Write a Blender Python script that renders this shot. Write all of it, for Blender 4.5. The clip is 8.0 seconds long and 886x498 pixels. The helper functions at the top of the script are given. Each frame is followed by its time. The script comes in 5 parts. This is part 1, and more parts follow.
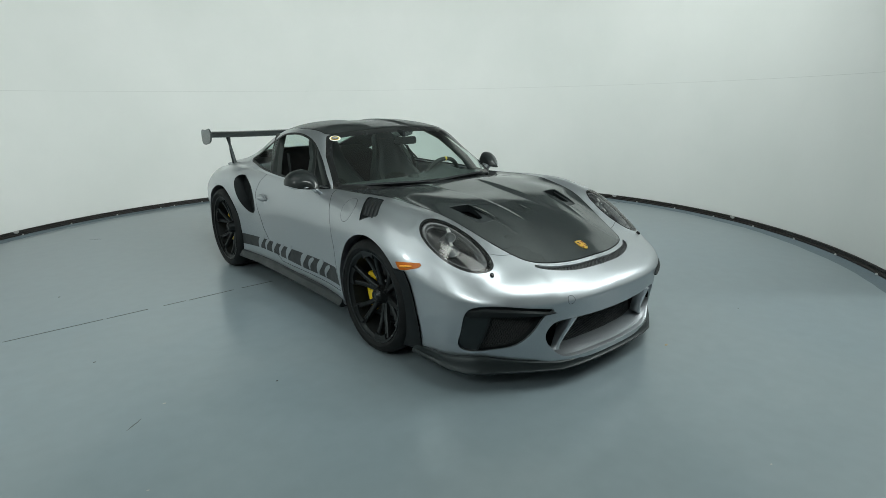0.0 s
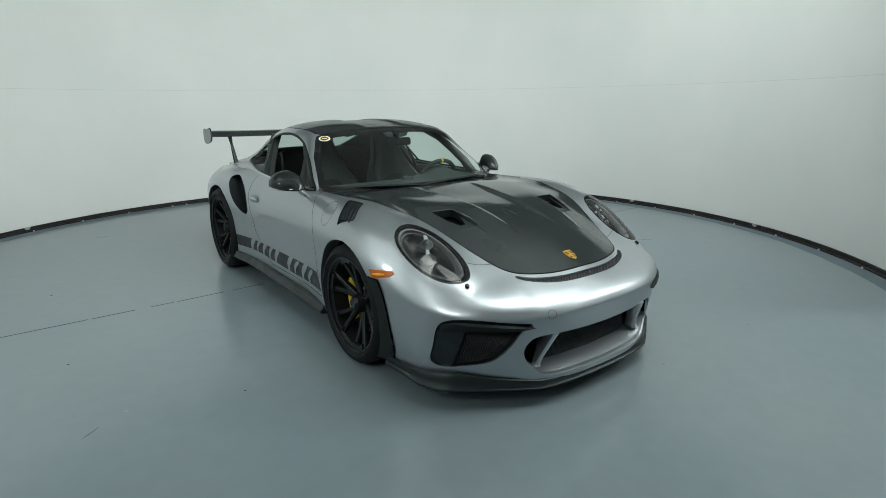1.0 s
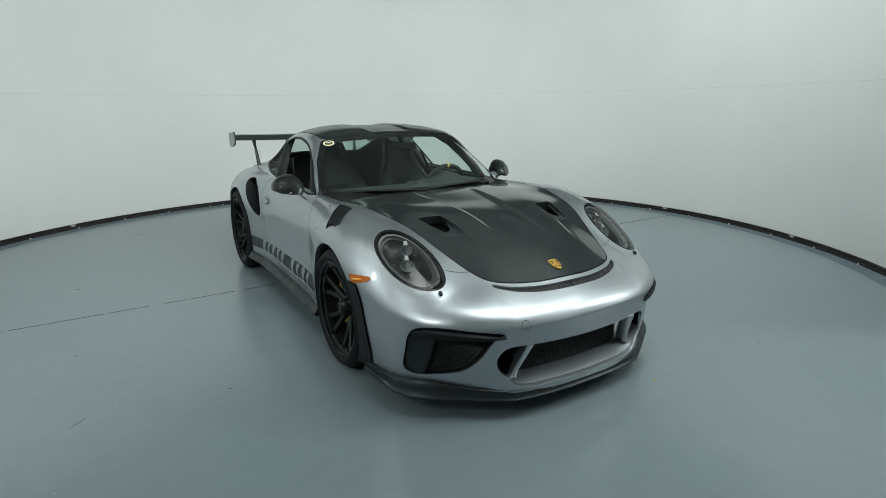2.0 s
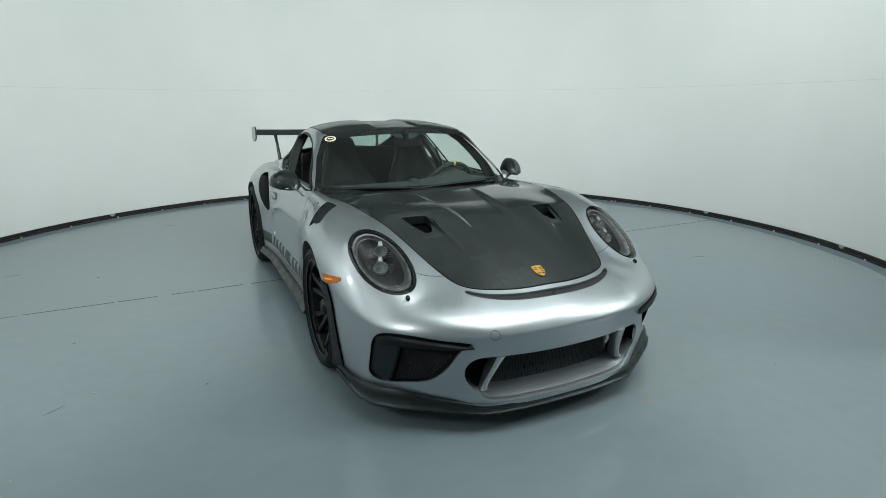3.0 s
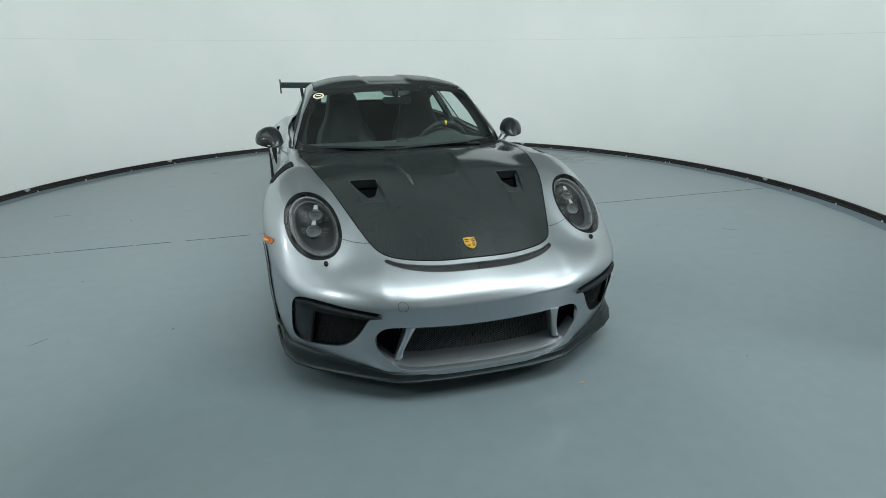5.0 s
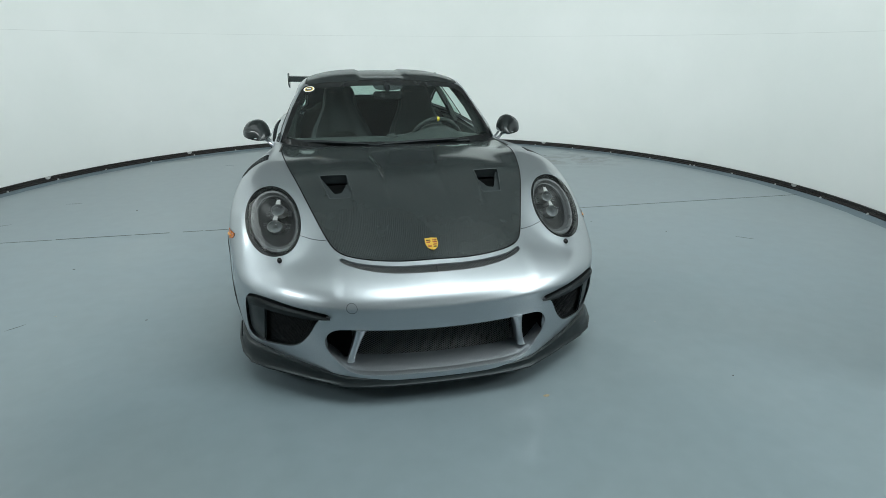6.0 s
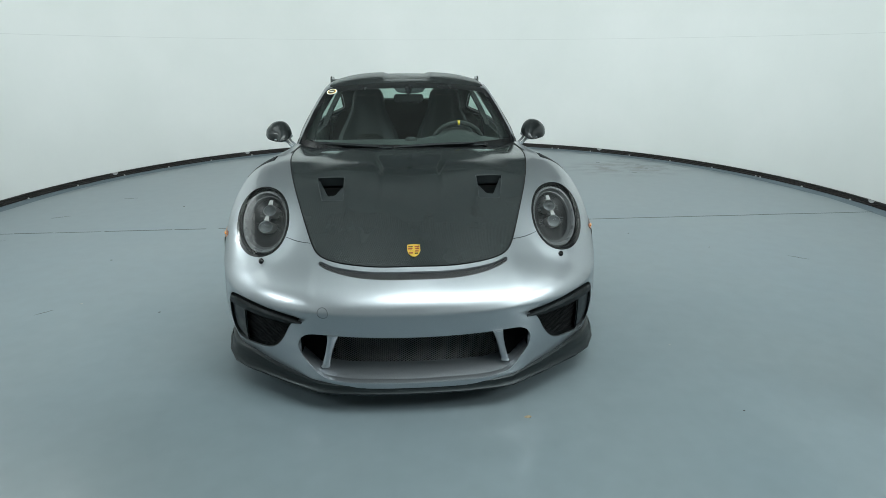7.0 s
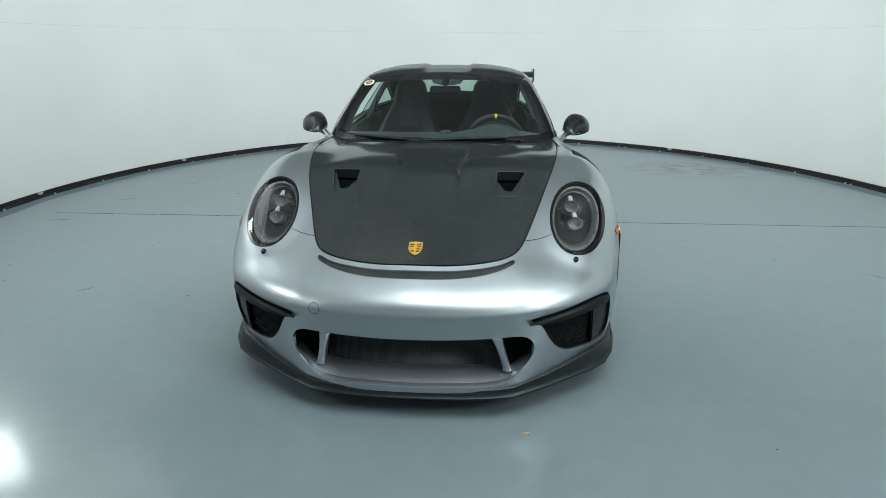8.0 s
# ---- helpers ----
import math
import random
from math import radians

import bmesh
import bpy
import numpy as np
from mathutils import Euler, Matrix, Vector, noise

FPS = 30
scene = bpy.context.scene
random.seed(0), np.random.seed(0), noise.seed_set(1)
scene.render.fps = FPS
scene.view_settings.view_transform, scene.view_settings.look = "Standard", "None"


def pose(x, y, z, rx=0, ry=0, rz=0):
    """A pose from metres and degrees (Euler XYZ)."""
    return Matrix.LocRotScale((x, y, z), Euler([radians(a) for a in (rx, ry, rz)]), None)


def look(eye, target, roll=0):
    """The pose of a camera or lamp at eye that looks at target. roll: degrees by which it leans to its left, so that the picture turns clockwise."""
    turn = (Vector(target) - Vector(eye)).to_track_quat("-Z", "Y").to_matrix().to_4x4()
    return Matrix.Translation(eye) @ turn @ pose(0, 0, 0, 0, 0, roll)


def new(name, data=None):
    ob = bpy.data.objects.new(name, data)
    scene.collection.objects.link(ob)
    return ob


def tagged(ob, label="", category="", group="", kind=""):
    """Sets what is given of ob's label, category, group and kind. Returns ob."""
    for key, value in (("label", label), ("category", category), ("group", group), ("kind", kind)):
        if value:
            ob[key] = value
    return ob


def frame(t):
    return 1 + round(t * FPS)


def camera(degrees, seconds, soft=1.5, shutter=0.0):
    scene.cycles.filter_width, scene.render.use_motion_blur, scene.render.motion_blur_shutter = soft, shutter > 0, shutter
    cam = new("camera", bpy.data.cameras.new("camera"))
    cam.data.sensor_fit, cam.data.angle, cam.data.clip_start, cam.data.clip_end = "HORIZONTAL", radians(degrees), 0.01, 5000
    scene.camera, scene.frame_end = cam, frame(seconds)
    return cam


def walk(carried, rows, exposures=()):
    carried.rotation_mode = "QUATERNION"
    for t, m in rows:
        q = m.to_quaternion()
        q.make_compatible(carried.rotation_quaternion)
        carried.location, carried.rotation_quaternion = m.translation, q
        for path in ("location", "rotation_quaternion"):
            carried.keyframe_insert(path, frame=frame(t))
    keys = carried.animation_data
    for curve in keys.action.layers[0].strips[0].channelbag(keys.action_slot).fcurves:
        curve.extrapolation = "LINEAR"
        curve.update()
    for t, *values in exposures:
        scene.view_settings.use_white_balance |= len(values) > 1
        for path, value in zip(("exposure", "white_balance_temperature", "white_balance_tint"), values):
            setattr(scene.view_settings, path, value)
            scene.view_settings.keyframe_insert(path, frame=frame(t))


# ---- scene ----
cam = camera(77.35, 8.0, soft=0.4)
PATH = [
    (0, (-2.5749, -2.6237, 1.4619), (-1.3268, -1.1494, 0.9435), -0.84),
    (0.5, (-2.4035, -2.6066, 1.4511), (-1.1962, -1.1018, 0.9241), -0.69),
    (1, (-2.2611, -2.6596, 1.451), (-1.0914, -1.121, 0.9368), -0.54),
    (1.5, (-2.1247, -2.7886, 1.464), (-1.0309, -1.1914, 0.9615), -0.76),
    (3, (-1.5555, -2.9144, 1.4489), (-0.7029, -1.1787, 0.9385), -0.26),
    (3.5, (-1.3645, -3.038, 1.4927), (-0.6403, -1.2465, 0.9768), -0.68),
    (4, (-1.1779, -3.0874, 1.5078), (-0.5321, -1.2884, 0.9191), -0.52),
    (4.5, (-0.9999, -3.1316, 1.5256), (-0.4101, -1.3388, 0.8636), -0.41),
    (6, (-0.4586, -3.1094, 1.491), (-0.0522, -1.2758, 0.8034), 0.24),
    (6.5, (-0.2545, -3.0829, 1.4888), (0.0494, -1.2268, 0.8086), 0.12),
    (7, (-0.0574, -3.0798, 1.4759), (0.0956, -1.2029, 0.8022), -0.03),
    (7.5, (0.1144, -3.0071, 1.4432), (0.1248, -1.1243, 0.7686), -0.04),
    (8, (0.2428, -2.9536, 1.4462), (0.1311, -1.0796, 0.7568), 0.09),
]
walk(cam, [(t, look(eye, target, roll)) for t, eye, target, roll in PATH], [(0.0, -0.10, 6710, 10), (0.5, -0.12, 6690, 10), (1.5, -0.28, 6640, 10), (3.5, -0.04, 6580, 10), (4.5, -0.12, 6520, 10), (6.0, 0.07, 6440, 10), (8.0, 0.08, 6430, 10)])

# ---- world and lights ----
world = bpy.data.worlds.new("studio_world")
scene.world = world
world.use_nodes = True
world.node_tree.nodes["Background"].inputs[0].default_value = (0.5, 0.55, 0.55, 1)
world.node_tree.nodes["Background"].inputs[1].default_value = 0.05
scene.view_settings.exposure = 0.0


def panel_lamp(name, eye, target, sx, sy, watts, spread, tint=(0.915, 1.0, 0.985)):
    data = bpy.data.lights.new(name, "AREA")
    data.shape, data.size, data.size_y = "RECTANGLE", sx, sy
    data.energy, data.color, data.spread = watts, tint, radians(spread)
    ob = new(name, data)
    ob.matrix_world = look(eye, target)
    return ob


CEIL, WALLTOP = 4.5, 3.1
# lamps out of view, added and balanced to light wall, paint and floor
SOFTBOXES = [  # eye, target, width, height, watts, spread
    ((-4.6, -2.2, 3.5), (3.5, 3.6, 1.6), 1.6, 1.0, 40, 110),
    ((4.05, -2.7, 3.15), (-1.4, 1.6, 0.7), 1.6, 1.0, 135, 130),
    # the next two are added washers that brighten the curved wall
    ((-1.4, -0.9, 4.3), (-3.2, 6.4, 0.4), 2.4, 0.8, 122, 130),
    ((2.0, -0.9, 4.3), (4.0, 6.2, 0.4), 2.4, 0.8, 136, 130),
    ((-4.05, 0.80, 2.10), (0.0, -1.5, 0.4), 0.45, 0.45, 12, 130),
    # wide fill, added for the highlight on the front wing
    ((-3.9, 1.3, 4.0), (0.5, 0.4, 0.6), 2.6, 1.8, 14, 150),
]
for eye, target, sx, sy, watts, spread in SOFTBOXES:
    panel_lamp("unseen_softbox_lamp", eye, target, sx, sy, watts, spread)
PANELS = [(1.35, -2.0, 4.2, 2.2, 172)]
for px, py, sx, sy, watts in PANELS:
    panel_lamp("overhead_lamp", (px, py, CEIL - 0.09), (px, py + 0.0001, 0), sx, sy, watts, 180)


# ---- materials ----
def node_mat(name):
    m = bpy.data.materials.new(name)
    m.use_nodes = True
    nt = m.node_tree
    return m, nt, nt.nodes["Principled BSDF"]


def link(nt, a, b):
    nt.links.new(a, b)


def coords(nt, scale):
    tc, mp = nt.nodes.new("ShaderNodeTexCoord"), nt.nodes.new("ShaderNodeMapping")
    mp.inputs["Scale"].default_value = scale if isinstance(scale, tuple) else (scale,) * 3
    mp.inputs["Location"].default_value = (3.37, 1.71, 0.43)
    link(nt, tc.outputs["Object"], mp.inputs["Vector"])
    return mp.outputs["Vector"]


def noise_node(nt, scale, detail=4.0, rough=0.55, stretch=1.0):
    n = nt.nodes.new("ShaderNodeTexNoise")
    n.inputs["Scale"].default_value, n.inputs["Detail"].default_value, n.inputs["Roughness"].default_value = scale, detail, rough
    link(nt, coords(nt, stretch), n.inputs["Vector"])
    return n.outputs["Fac"]


def ramp(nt, fac, stops):
    r = nt.nodes.new("ShaderNodeValToRGB")
    while len(r.color_ramp.elements) < len(stops):
        r.color_ramp.elements.new(0.5)
    for e, (at, c) in zip(r.color_ramp.elements, stops):
        e.position, e.color = at, (*c, 1) if len(c) == 3 else c
    link(nt, fac, r.inputs["Fac"])
    return r.outputs["Color"]


def bump(nt, fac, strength, distance, to):
    b = nt.nodes.new("ShaderNodeBump")
    b.inputs["Strength"].default_value, b.inputs["Distance"].default_value = strength, distance
    link(nt, fac, b.inputs["Height"])
    link(nt, b.outputs["Normal"], to)


def grained(name, colour, rough=0.5, metal=0.0, spread=0.12, scale=14.0, fine=160.0, relief=0.15, coat=0.0, rough_spread=0.1, spec=0.5, cool=False):
    """A surface with blotches and fine grain in its colour, gloss and relief."""
    m, nt, p = node_mat(name)
    big, small = noise_node(nt, scale), noise_node(nt, fine, 2)
    mixed = nt.nodes.new("ShaderNodeMath")
    mixed.operation = "MULTIPLY_ADD"
    mixed.inputs[1].default_value = 0.4
    link(nt, small, mixed.inputs[0])
    half = nt.nodes.new("ShaderNodeMath")
    half.operation = "MULTIPLY"
    half.inputs[1].default_value = 0.6
    link(nt, big, half.inputs[0])
    link(nt, half.outputs[0], mixed.inputs[2])
    lo, hi = tuple(c * (1 - spread) for c in colour), tuple(min(1, c * (1 + spread)) for c in colour)
    link(nt, ramp(nt, mixed.outputs[0], [(0.3, lo), (0.7, hi)]), p.inputs["Base Color"])
    r0, r1 = max(0.02, rough - rough_spread), min(1, rough + rough_spread)
    link(nt, ramp(nt, big, [(0.3, (r0,) * 3), (0.7, (r1,) * 3)]), p.inputs["Roughness"])
    p.inputs["Metallic"].default_value, p.inputs["Specular IOR Level"].default_value = metal, spec
    if cool:
        p.inputs["Specular Tint"].default_value = (0.85, 0.96, 1.0, 1)
    if coat:
        p.inputs["Coat Weight"].default_value, p.inputs["Coat Roughness"].default_value = coat, 0.04
    if relief:
        bump(nt, small, relief, 0.001, p.inputs["Normal"])
    return m


def paint_mat():
    """Silver metallic lacquer: flakes under a clear coat."""
    m, nt, p = node_mat("silver_paint")
    flake = nt.nodes.new("ShaderNodeTexVoronoi")
    flake.inputs["Scale"].default_value = 1400
    link(nt, coords(nt, 1.0), flake.inputs["Vector"])
    link(nt, ramp(nt, flake.outputs["Color"], [(0.0, (0.345, 0.372, 0.398)), (1.0, (0.455, 0.487, 0.518))]), p.inputs["Base Color"])
    p.inputs["Metallic"].default_value = 0.92
    link(nt, ramp(nt, noise_node(nt, 3.0), [(0.3, (0.365,) * 3), (0.7, (0.39,) * 3)]), p.inputs["Roughness"])
    p.inputs["Coat Weight"].default_value, p.inputs["Coat Roughness"].default_value = 0.6, 0.05
    bump(nt, flake.outputs["Distance"], 0.03, 0.0004, p.inputs["Normal"])
    return m


def carbon_mat(name="carbon_weave", size=0.0020, lo=0.005, hi=0.025, gloss=1.0, ior=1.6):
    """Twill-woven carbon fibre under clear lacquer."""
    m, nt, p = node_mat(name)
    tc = nt.nodes.new("ShaderNodeTexCoord")
    sep = nt.nodes.new("ShaderNodeSeparateXYZ")
    link(nt, tc.outputs["Object"], sep.inputs[0])

    def calc(op, a, b):
        n = nt.nodes.new("ShaderNodeMath")
        n.operation = op
        for slot, v in enumerate((a, b)):
            if isinstance(v, (int, float)):
                n.inputs[slot].default_value = v
            else:
                link(nt, v, n.inputs[slot])
        return n.outputs[0]

    fx = calc("FLOOR", calc("DIVIDE", sep.outputs[0], size), 0)
    fy = calc("FLOOR", calc("DIVIDE", calc("ADD", sep.outputs[1], calc("MULTIPLY", sep.outputs[2], 0.3)), size), 0)
    step = calc("MODULO", calc("ADD", calc("ADD", fx, fy), 4000), 4)
    over = calc("LESS_THAN", step, 1.5)
    blot = noise_node(nt, 5.0)
    shade = calc("ADD", over, calc("MULTIPLY", blot, 0.5))
    link(nt, ramp(nt, shade, [(0.2, (lo, lo * 1.12, lo * 1.12)), (1.0, (hi, hi * 1.1, hi * 1.08))]), p.inputs["Base Color"])
    p.inputs["Metallic"].default_value = 0.0
    link(nt, ramp(nt, over, [(0, (0.36,) * 3), (1, (0.48,) * 3)]), p.inputs["Roughness"])
    p.inputs["Specular IOR Level"].default_value = 0.14
    p.inputs["Specular Tint"].default_value = (0.85, 0.96, 1.0, 1)
    p.inputs["Coat Tint"].default_value = (0.88, 0.97, 1.0, 1)
    p.inputs["Coat Weight"].default_value, p.inputs["Coat Roughness"].default_value = gloss, 0.10
    p.inputs["Coat IOR"].default_value = ior
    bump(nt, over, 0.08, 0.0004, p.inputs["Normal"])
    return m


def glass_mat(name, tint, gloss=1.0, rough=0.12, even=0.0):
    """Thin tinted pane: clear straight through, with mirror gloss by Fresnel."""
    m = bpy.data.materials.new(name)
    m.use_nodes = True
    nt = m.node_tree
    nt.nodes.clear()
    out, mixer = nt.nodes.new("ShaderNodeOutputMaterial"), nt.nodes.new("ShaderNodeMixShader")
    clear, shine, fres = nt.nodes.new("ShaderNodeBsdfTransparent"), nt.nodes.new("ShaderNodeBsdfGlossy"), nt.nodes.new("ShaderNodeFresnel")
    clear.inputs[0].default_value = (*tint, 1)
    shine.inputs[0].default_value, shine.inputs["Roughness"].default_value = (gloss, gloss, gloss, 1), rough
    fres.inputs["IOR"].default_value = 1.5
    mixer.inputs[0].default_value = even
    if not even:
        link(nt, fres.outputs[0], mixer.inputs[0])
    link(nt, clear.outputs[0], mixer.inputs[1])
    link(nt, shine.outputs[0], mixer.inputs[2])
    link(nt, mixer.outputs[0], out.inputs[0])
    return m


def floor_mat():
    """Grey-blue epoxy: glossy with haze, broad clouds and fine grime."""
    m, nt, p = node_mat("epoxy_floor")
    big, fine = noise_node(nt, 0.8, 2), noise_node(nt, 9.0, 2)
    c1 = ramp(nt, big, [(0.25, (0.162, 0.208, 0.234)), (0.75, (0.190, 0.231, 0.249))])
    c2 = ramp(nt, fine, [(0.2, (0.95, 0.95, 0.94)), (0.8, (1.04, 1.04, 1.04))])
    mul = nt.nodes.new("ShaderNodeMix")
    mul.data_type, mul.blend_type = "RGBA", "MULTIPLY"
    mul.inputs[0].default_value = 1.0
    link(nt, c1, mul.inputs[6])
    link(nt, c2, mul.inputs[7])
    # a patch of old dirt near the wall
    tc, mp, far = nt.nodes.new("ShaderNodeTexCoord"), nt.nodes.new("ShaderNodeMapping"), nt.nodes.new("ShaderNodeVectorMath")
    mp.vector_type = "TEXTURE"
    mp.inputs["Location"].default_value, mp.inputs["Scale"].default_value = (3.0, 4.05, 0), (1.0, 0.62, 1)
    far.operation = "LENGTH"
    link(nt, tc.outputs["Object"], mp.inputs["Vector"])
    link(nt, mp.outputs["Vector"], far.inputs[0])
    here = ramp(nt, far.outputs["Value"], [(0.2, (1, 1, 1)), (1.0, (0, 0, 0))])
    blots = ramp(nt, noise_node(nt, 5.0, 6, 0.65, (0.8, 1.3, 1)), [(0.44, (0, 0, 0)), (0.60, (1, 1, 1))])
    both_of, dirt = nt.nodes.new("ShaderNodeMath"), nt.nodes.new("ShaderNodeMix")
    both_of.operation = "MULTIPLY"
    link(nt, here, both_of.inputs[0])
    link(nt, blots, both_of.inputs[1])
    dirt.data_type = "RGBA"
    dirt.inputs[7].default_value = (0.060, 0.070, 0.066, 1)
    link(nt, both_of.outputs[0], dirt.inputs[0])
    link(nt, mul.outputs[2], dirt.inputs[6])
    link(nt, dirt.outputs[2], p.inputs["Base Color"])
    link(nt, ramp(nt, big, [(0.2, (0.27,) * 3), (0.8, (0.32,) * 3)]), p.inputs["Roughness"])
    p.inputs["Specular IOR Level"].default_value = 0.36
    p.inputs["Coat Weight"].default_value, p.inputs["Coat Roughness"].default_value = 0.3, 0.12
    return m


def wall_mat():
    m, nt, p = node_mat("white_wall_paint")
    big, fine = noise_node(nt, 0.7, 5), noise_node(nt, 60, 3)
    link(nt, ramp(nt, big, [(0.3, (0.73, 0.755, 0.74)), (0.7, (0.79, 0.805, 0.795))]), p.inputs["Base Color"])
    p.inputs["Roughness"].default_value = 0.55
    bump(nt, fine, 0.05, 0.001, p.inputs["Normal"])
    return m


# kept pale so the unseen bay walls bounce light into the silver paint
BAYWALL = grained("pale_bounce_paint", (0.66, 0.68, 0.675), 0.7, scale=1.5, relief=0.1)
PAINT, CARBON, FLOOR, WALL = paint_mat(), carbon_mat(), floor_mat(), wall_mat()
ROOFCARBON = carbon_mat("roof_carbon", 0.0020, 0.005, 0.020, 0.5, 1.45)
MIRRORCARBON = carbon_mat("mirror_carbon", 0.0011, 0.007, 0.011, 0.6, 1.45)
GLASS, CLEAR = glass_mat("tinted_glass", (0.71, 0.83, 0.79)), glass_mat("clear_lamp_cover", (0.95, 0.965, 0.965), 0.75, 0.05)
PANE = glass_mat("side_glass", (0.66, 0.77, 0.73), even=0.08)
BLACK = grained("black_plastic", (0.006, 0.007, 0.0076), 0.5, fine=600, relief=0.2, spec=0.24, cool=True)
SATIN = grained("satin_black_plastic", (0.0075, 0.0100, 0.0108), 0.38, fine=500, relief=0.15, spec=0.4, cool=True)
GLOSSBLACK = grained("gloss_black", (0.006, 0.0065, 0.007), 0.2, relief=0.0, coat=0.2, spec=0.3)
GAP = grained("panel_gap", (0.01, 0.01, 0.01), 0.9, relief=0)
RUBBER = grained("tyre_rubber", (0.007, 0.0072, 0.0076), 0.65, fine=300, relief=0.3, spec=0.22, cool=True)
RIM = grained("satin_black_rim", (0.007, 0.0078, 0.0082), 0.36, relief=0.05, spec=0.3, cool=True)
STEEL = grained("brushed_steel", (0.42, 0.42, 0.42), 0.35, metal=1.0, relief=0.1)
LAMPCHROME = grained("lamp_chrome", (0.5, 0.51, 0.52), 0.32, metal=1.0, relief=0.0, rough_spread=0.03)
CHROME = grained("chrome", (0.75, 0.76, 0.77), 0.14, metal=1.0, relief=0.0, rough_spread=0.04)
YELLOW = grained("yellow_caliper_paint", (0.78, 0.56, 0.02), 0.35, coat=0.4)
AMBERBAR = grained("amber_reflector", (0.80, 0.33, 0.02), 0.35, relief=0.1, coat=0.3)
AMBER = grained("amber_lens", (0.46, 0.112, 0.004), 0.3, coat=0.25, relief=0.1, spec=0.2)
LEATHER = grained("dark_leather", (0.046, 0.055, 0.053), 0.5, fine=420, relief=0.08, cool=True)
CLOTH = grained("dark_microfibre", (0.024, 0.030, 0.029), 0.85, fine=500, relief=0.05)
THREAD = grained("grey_thread", (0.10, 0.105, 0.105), 0.7, relief=0.1)
CARPET = grained("black_carpet", (0.012, 0.012, 0.012), 0.95, fine=350, relief=0.1)
GOLD = grained("gold_enamel", (0.72, 0.48, 0.08), 0.3, metal=0.5, relief=0.1)
RED = grained("red_enamel", (0.28, 0.03, 0.02), 0.35)
WHITE = grained("white_print", (0.8, 0.8, 0.78), 0.5)
DECAL = grained("charcoal_decal", (0.012, 0.0135, 0.0145), 0.4, relief=0.02, coat=0.1, spec=0.3)
BASE = grained("black_baseboard", (0.018, 0.016, 0.015), 0.5, spread=0.4, scale=6, relief=0.2)
METALBAR = grained("grey_plastic_clip", (0.4, 0.41, 0.41), 0.5)
MIDWIRE = grained("satin_mesh_wire", (0.24, 0.25, 0.255), 0.40, metal=0.85, relief=0.0)
WIRE = grained("dark_mesh_wire", (0.035, 0.038, 0.040), 0.38, metal=0.6, relief=0.0)
VENTFLOOR = grained("vent_floor_plastic", (0.022, 0.0265, 0.028), 0.42, fine=500, relief=0.1, spec=0.4, cool=True)
# near-black without gloss: deep shade put into the colour of recesses
SHADEBLACK = grained("shade_black", (0.002, 0.0024, 0.0025), 0.9, relief=0, spec=0.05)
PALEWIRE = grained("grey_mesh_wire", (0.24, 0.25, 0.255), 0.4, metal=0.4, relief=0.0)


# ---- building helpers ----
def part(name, verts, faces, material, parent=None, label="", normals=None, smooth=True):
    """One mesh object under a thing or a part."""
    me = bpy.data.meshes.new(name)
    me.from_pydata([tuple(map(float, v)) for v in verts], [], [tuple(map(int, f)) for f in faces])
    me.materials.append(material)
    if smooth:
        me.polygons.foreach_set("use_smooth", [True] * len(me.polygons))
    if normals is not None:
        me.normals_split_custom_set_from_vertices([tuple(map(float, n)) for n in normals])
    elif smooth:
        me.set_sharp_from_angle(angle=radians(38))
    ob = new(name, me)
    if parent is not None:
        ob.parent = parent
        ob.matrix_parent_inverse = Matrix.Translation(-parent.location) if parent.parent is None else Matrix()
    return tagged(ob, label)


def skin_part(name, skin, faces, material, parent, label="", lift=0.0, flip=False):
    """Faces of a skin as a mesh, moved by lift along the surface's normal."""
    used = sorted({v for f in faces for v in f})
    at = {v: k for k, v in enumerate(used)}
    n = np.array([skin.n[v] for v in used])
    p = np.array([skin.p[v] for v in used]) + n * lift
    quads = [tuple(at[v] for v in (f[::-1] if flip else f)) for f in faces]
    return part(name, p, quads, material, parent, label, -n if flip else n)


def islands(faces):
    """Splits a patch into its connected pieces."""
    root = {}

    def top(v):
        while root.setdefault(v, v) != v:
            root[v] = root[root[v]]
            v = root[v]
        return v

    for f in faces:
        for v in f[1:]:
            root[top(v)] = top(f[0])
    piles = {}
    for f in faces:
        piles.setdefault(top(f[0]), []).append(f)
    return list(piles.values())


def rim_edges(faces):
    """The border edges of a patch, each as its face runs."""
    seen = {}
    for f in faces:
        for k, v in enumerate(f):
            w = f[(k + 1) % len(f)]
            if (w, v) in seen:
                del seen[(w, v)]
            else:
                seen[(v, w)] = 1
    return list(seen)


def reveal(name, skin, faces, depth, material, parent, label="", to=None, keep=None):
    """The side walls of an opening: from a patch's border inwards by depth along the normal, or along the vector to."""
    edges = [e for e in rim_edges(faces) if keep is None or keep(skin.p[e[0]])]
    used = sorted({v for e in edges for v in e})
    at = {v: k for k, v in enumerate(used)}
    top = np.array([skin.p[v] for v in used])
    off = -depth * np.array([skin.n[v] for v in used]) if to is None else np.tile(np.array(to, float), (len(used), 1))
    if to is not None and to[0]:
        off[:, 0] *= np.where(top[:, 0] < 0, -1, 1)
    verts = np.concatenate([top, top + off])
    c = len(used)
    quads = [(at[w], at[v], at[v] + c, at[w] + c) for v, w in edges]
    return part(name, verts, quads, material, parent, label)


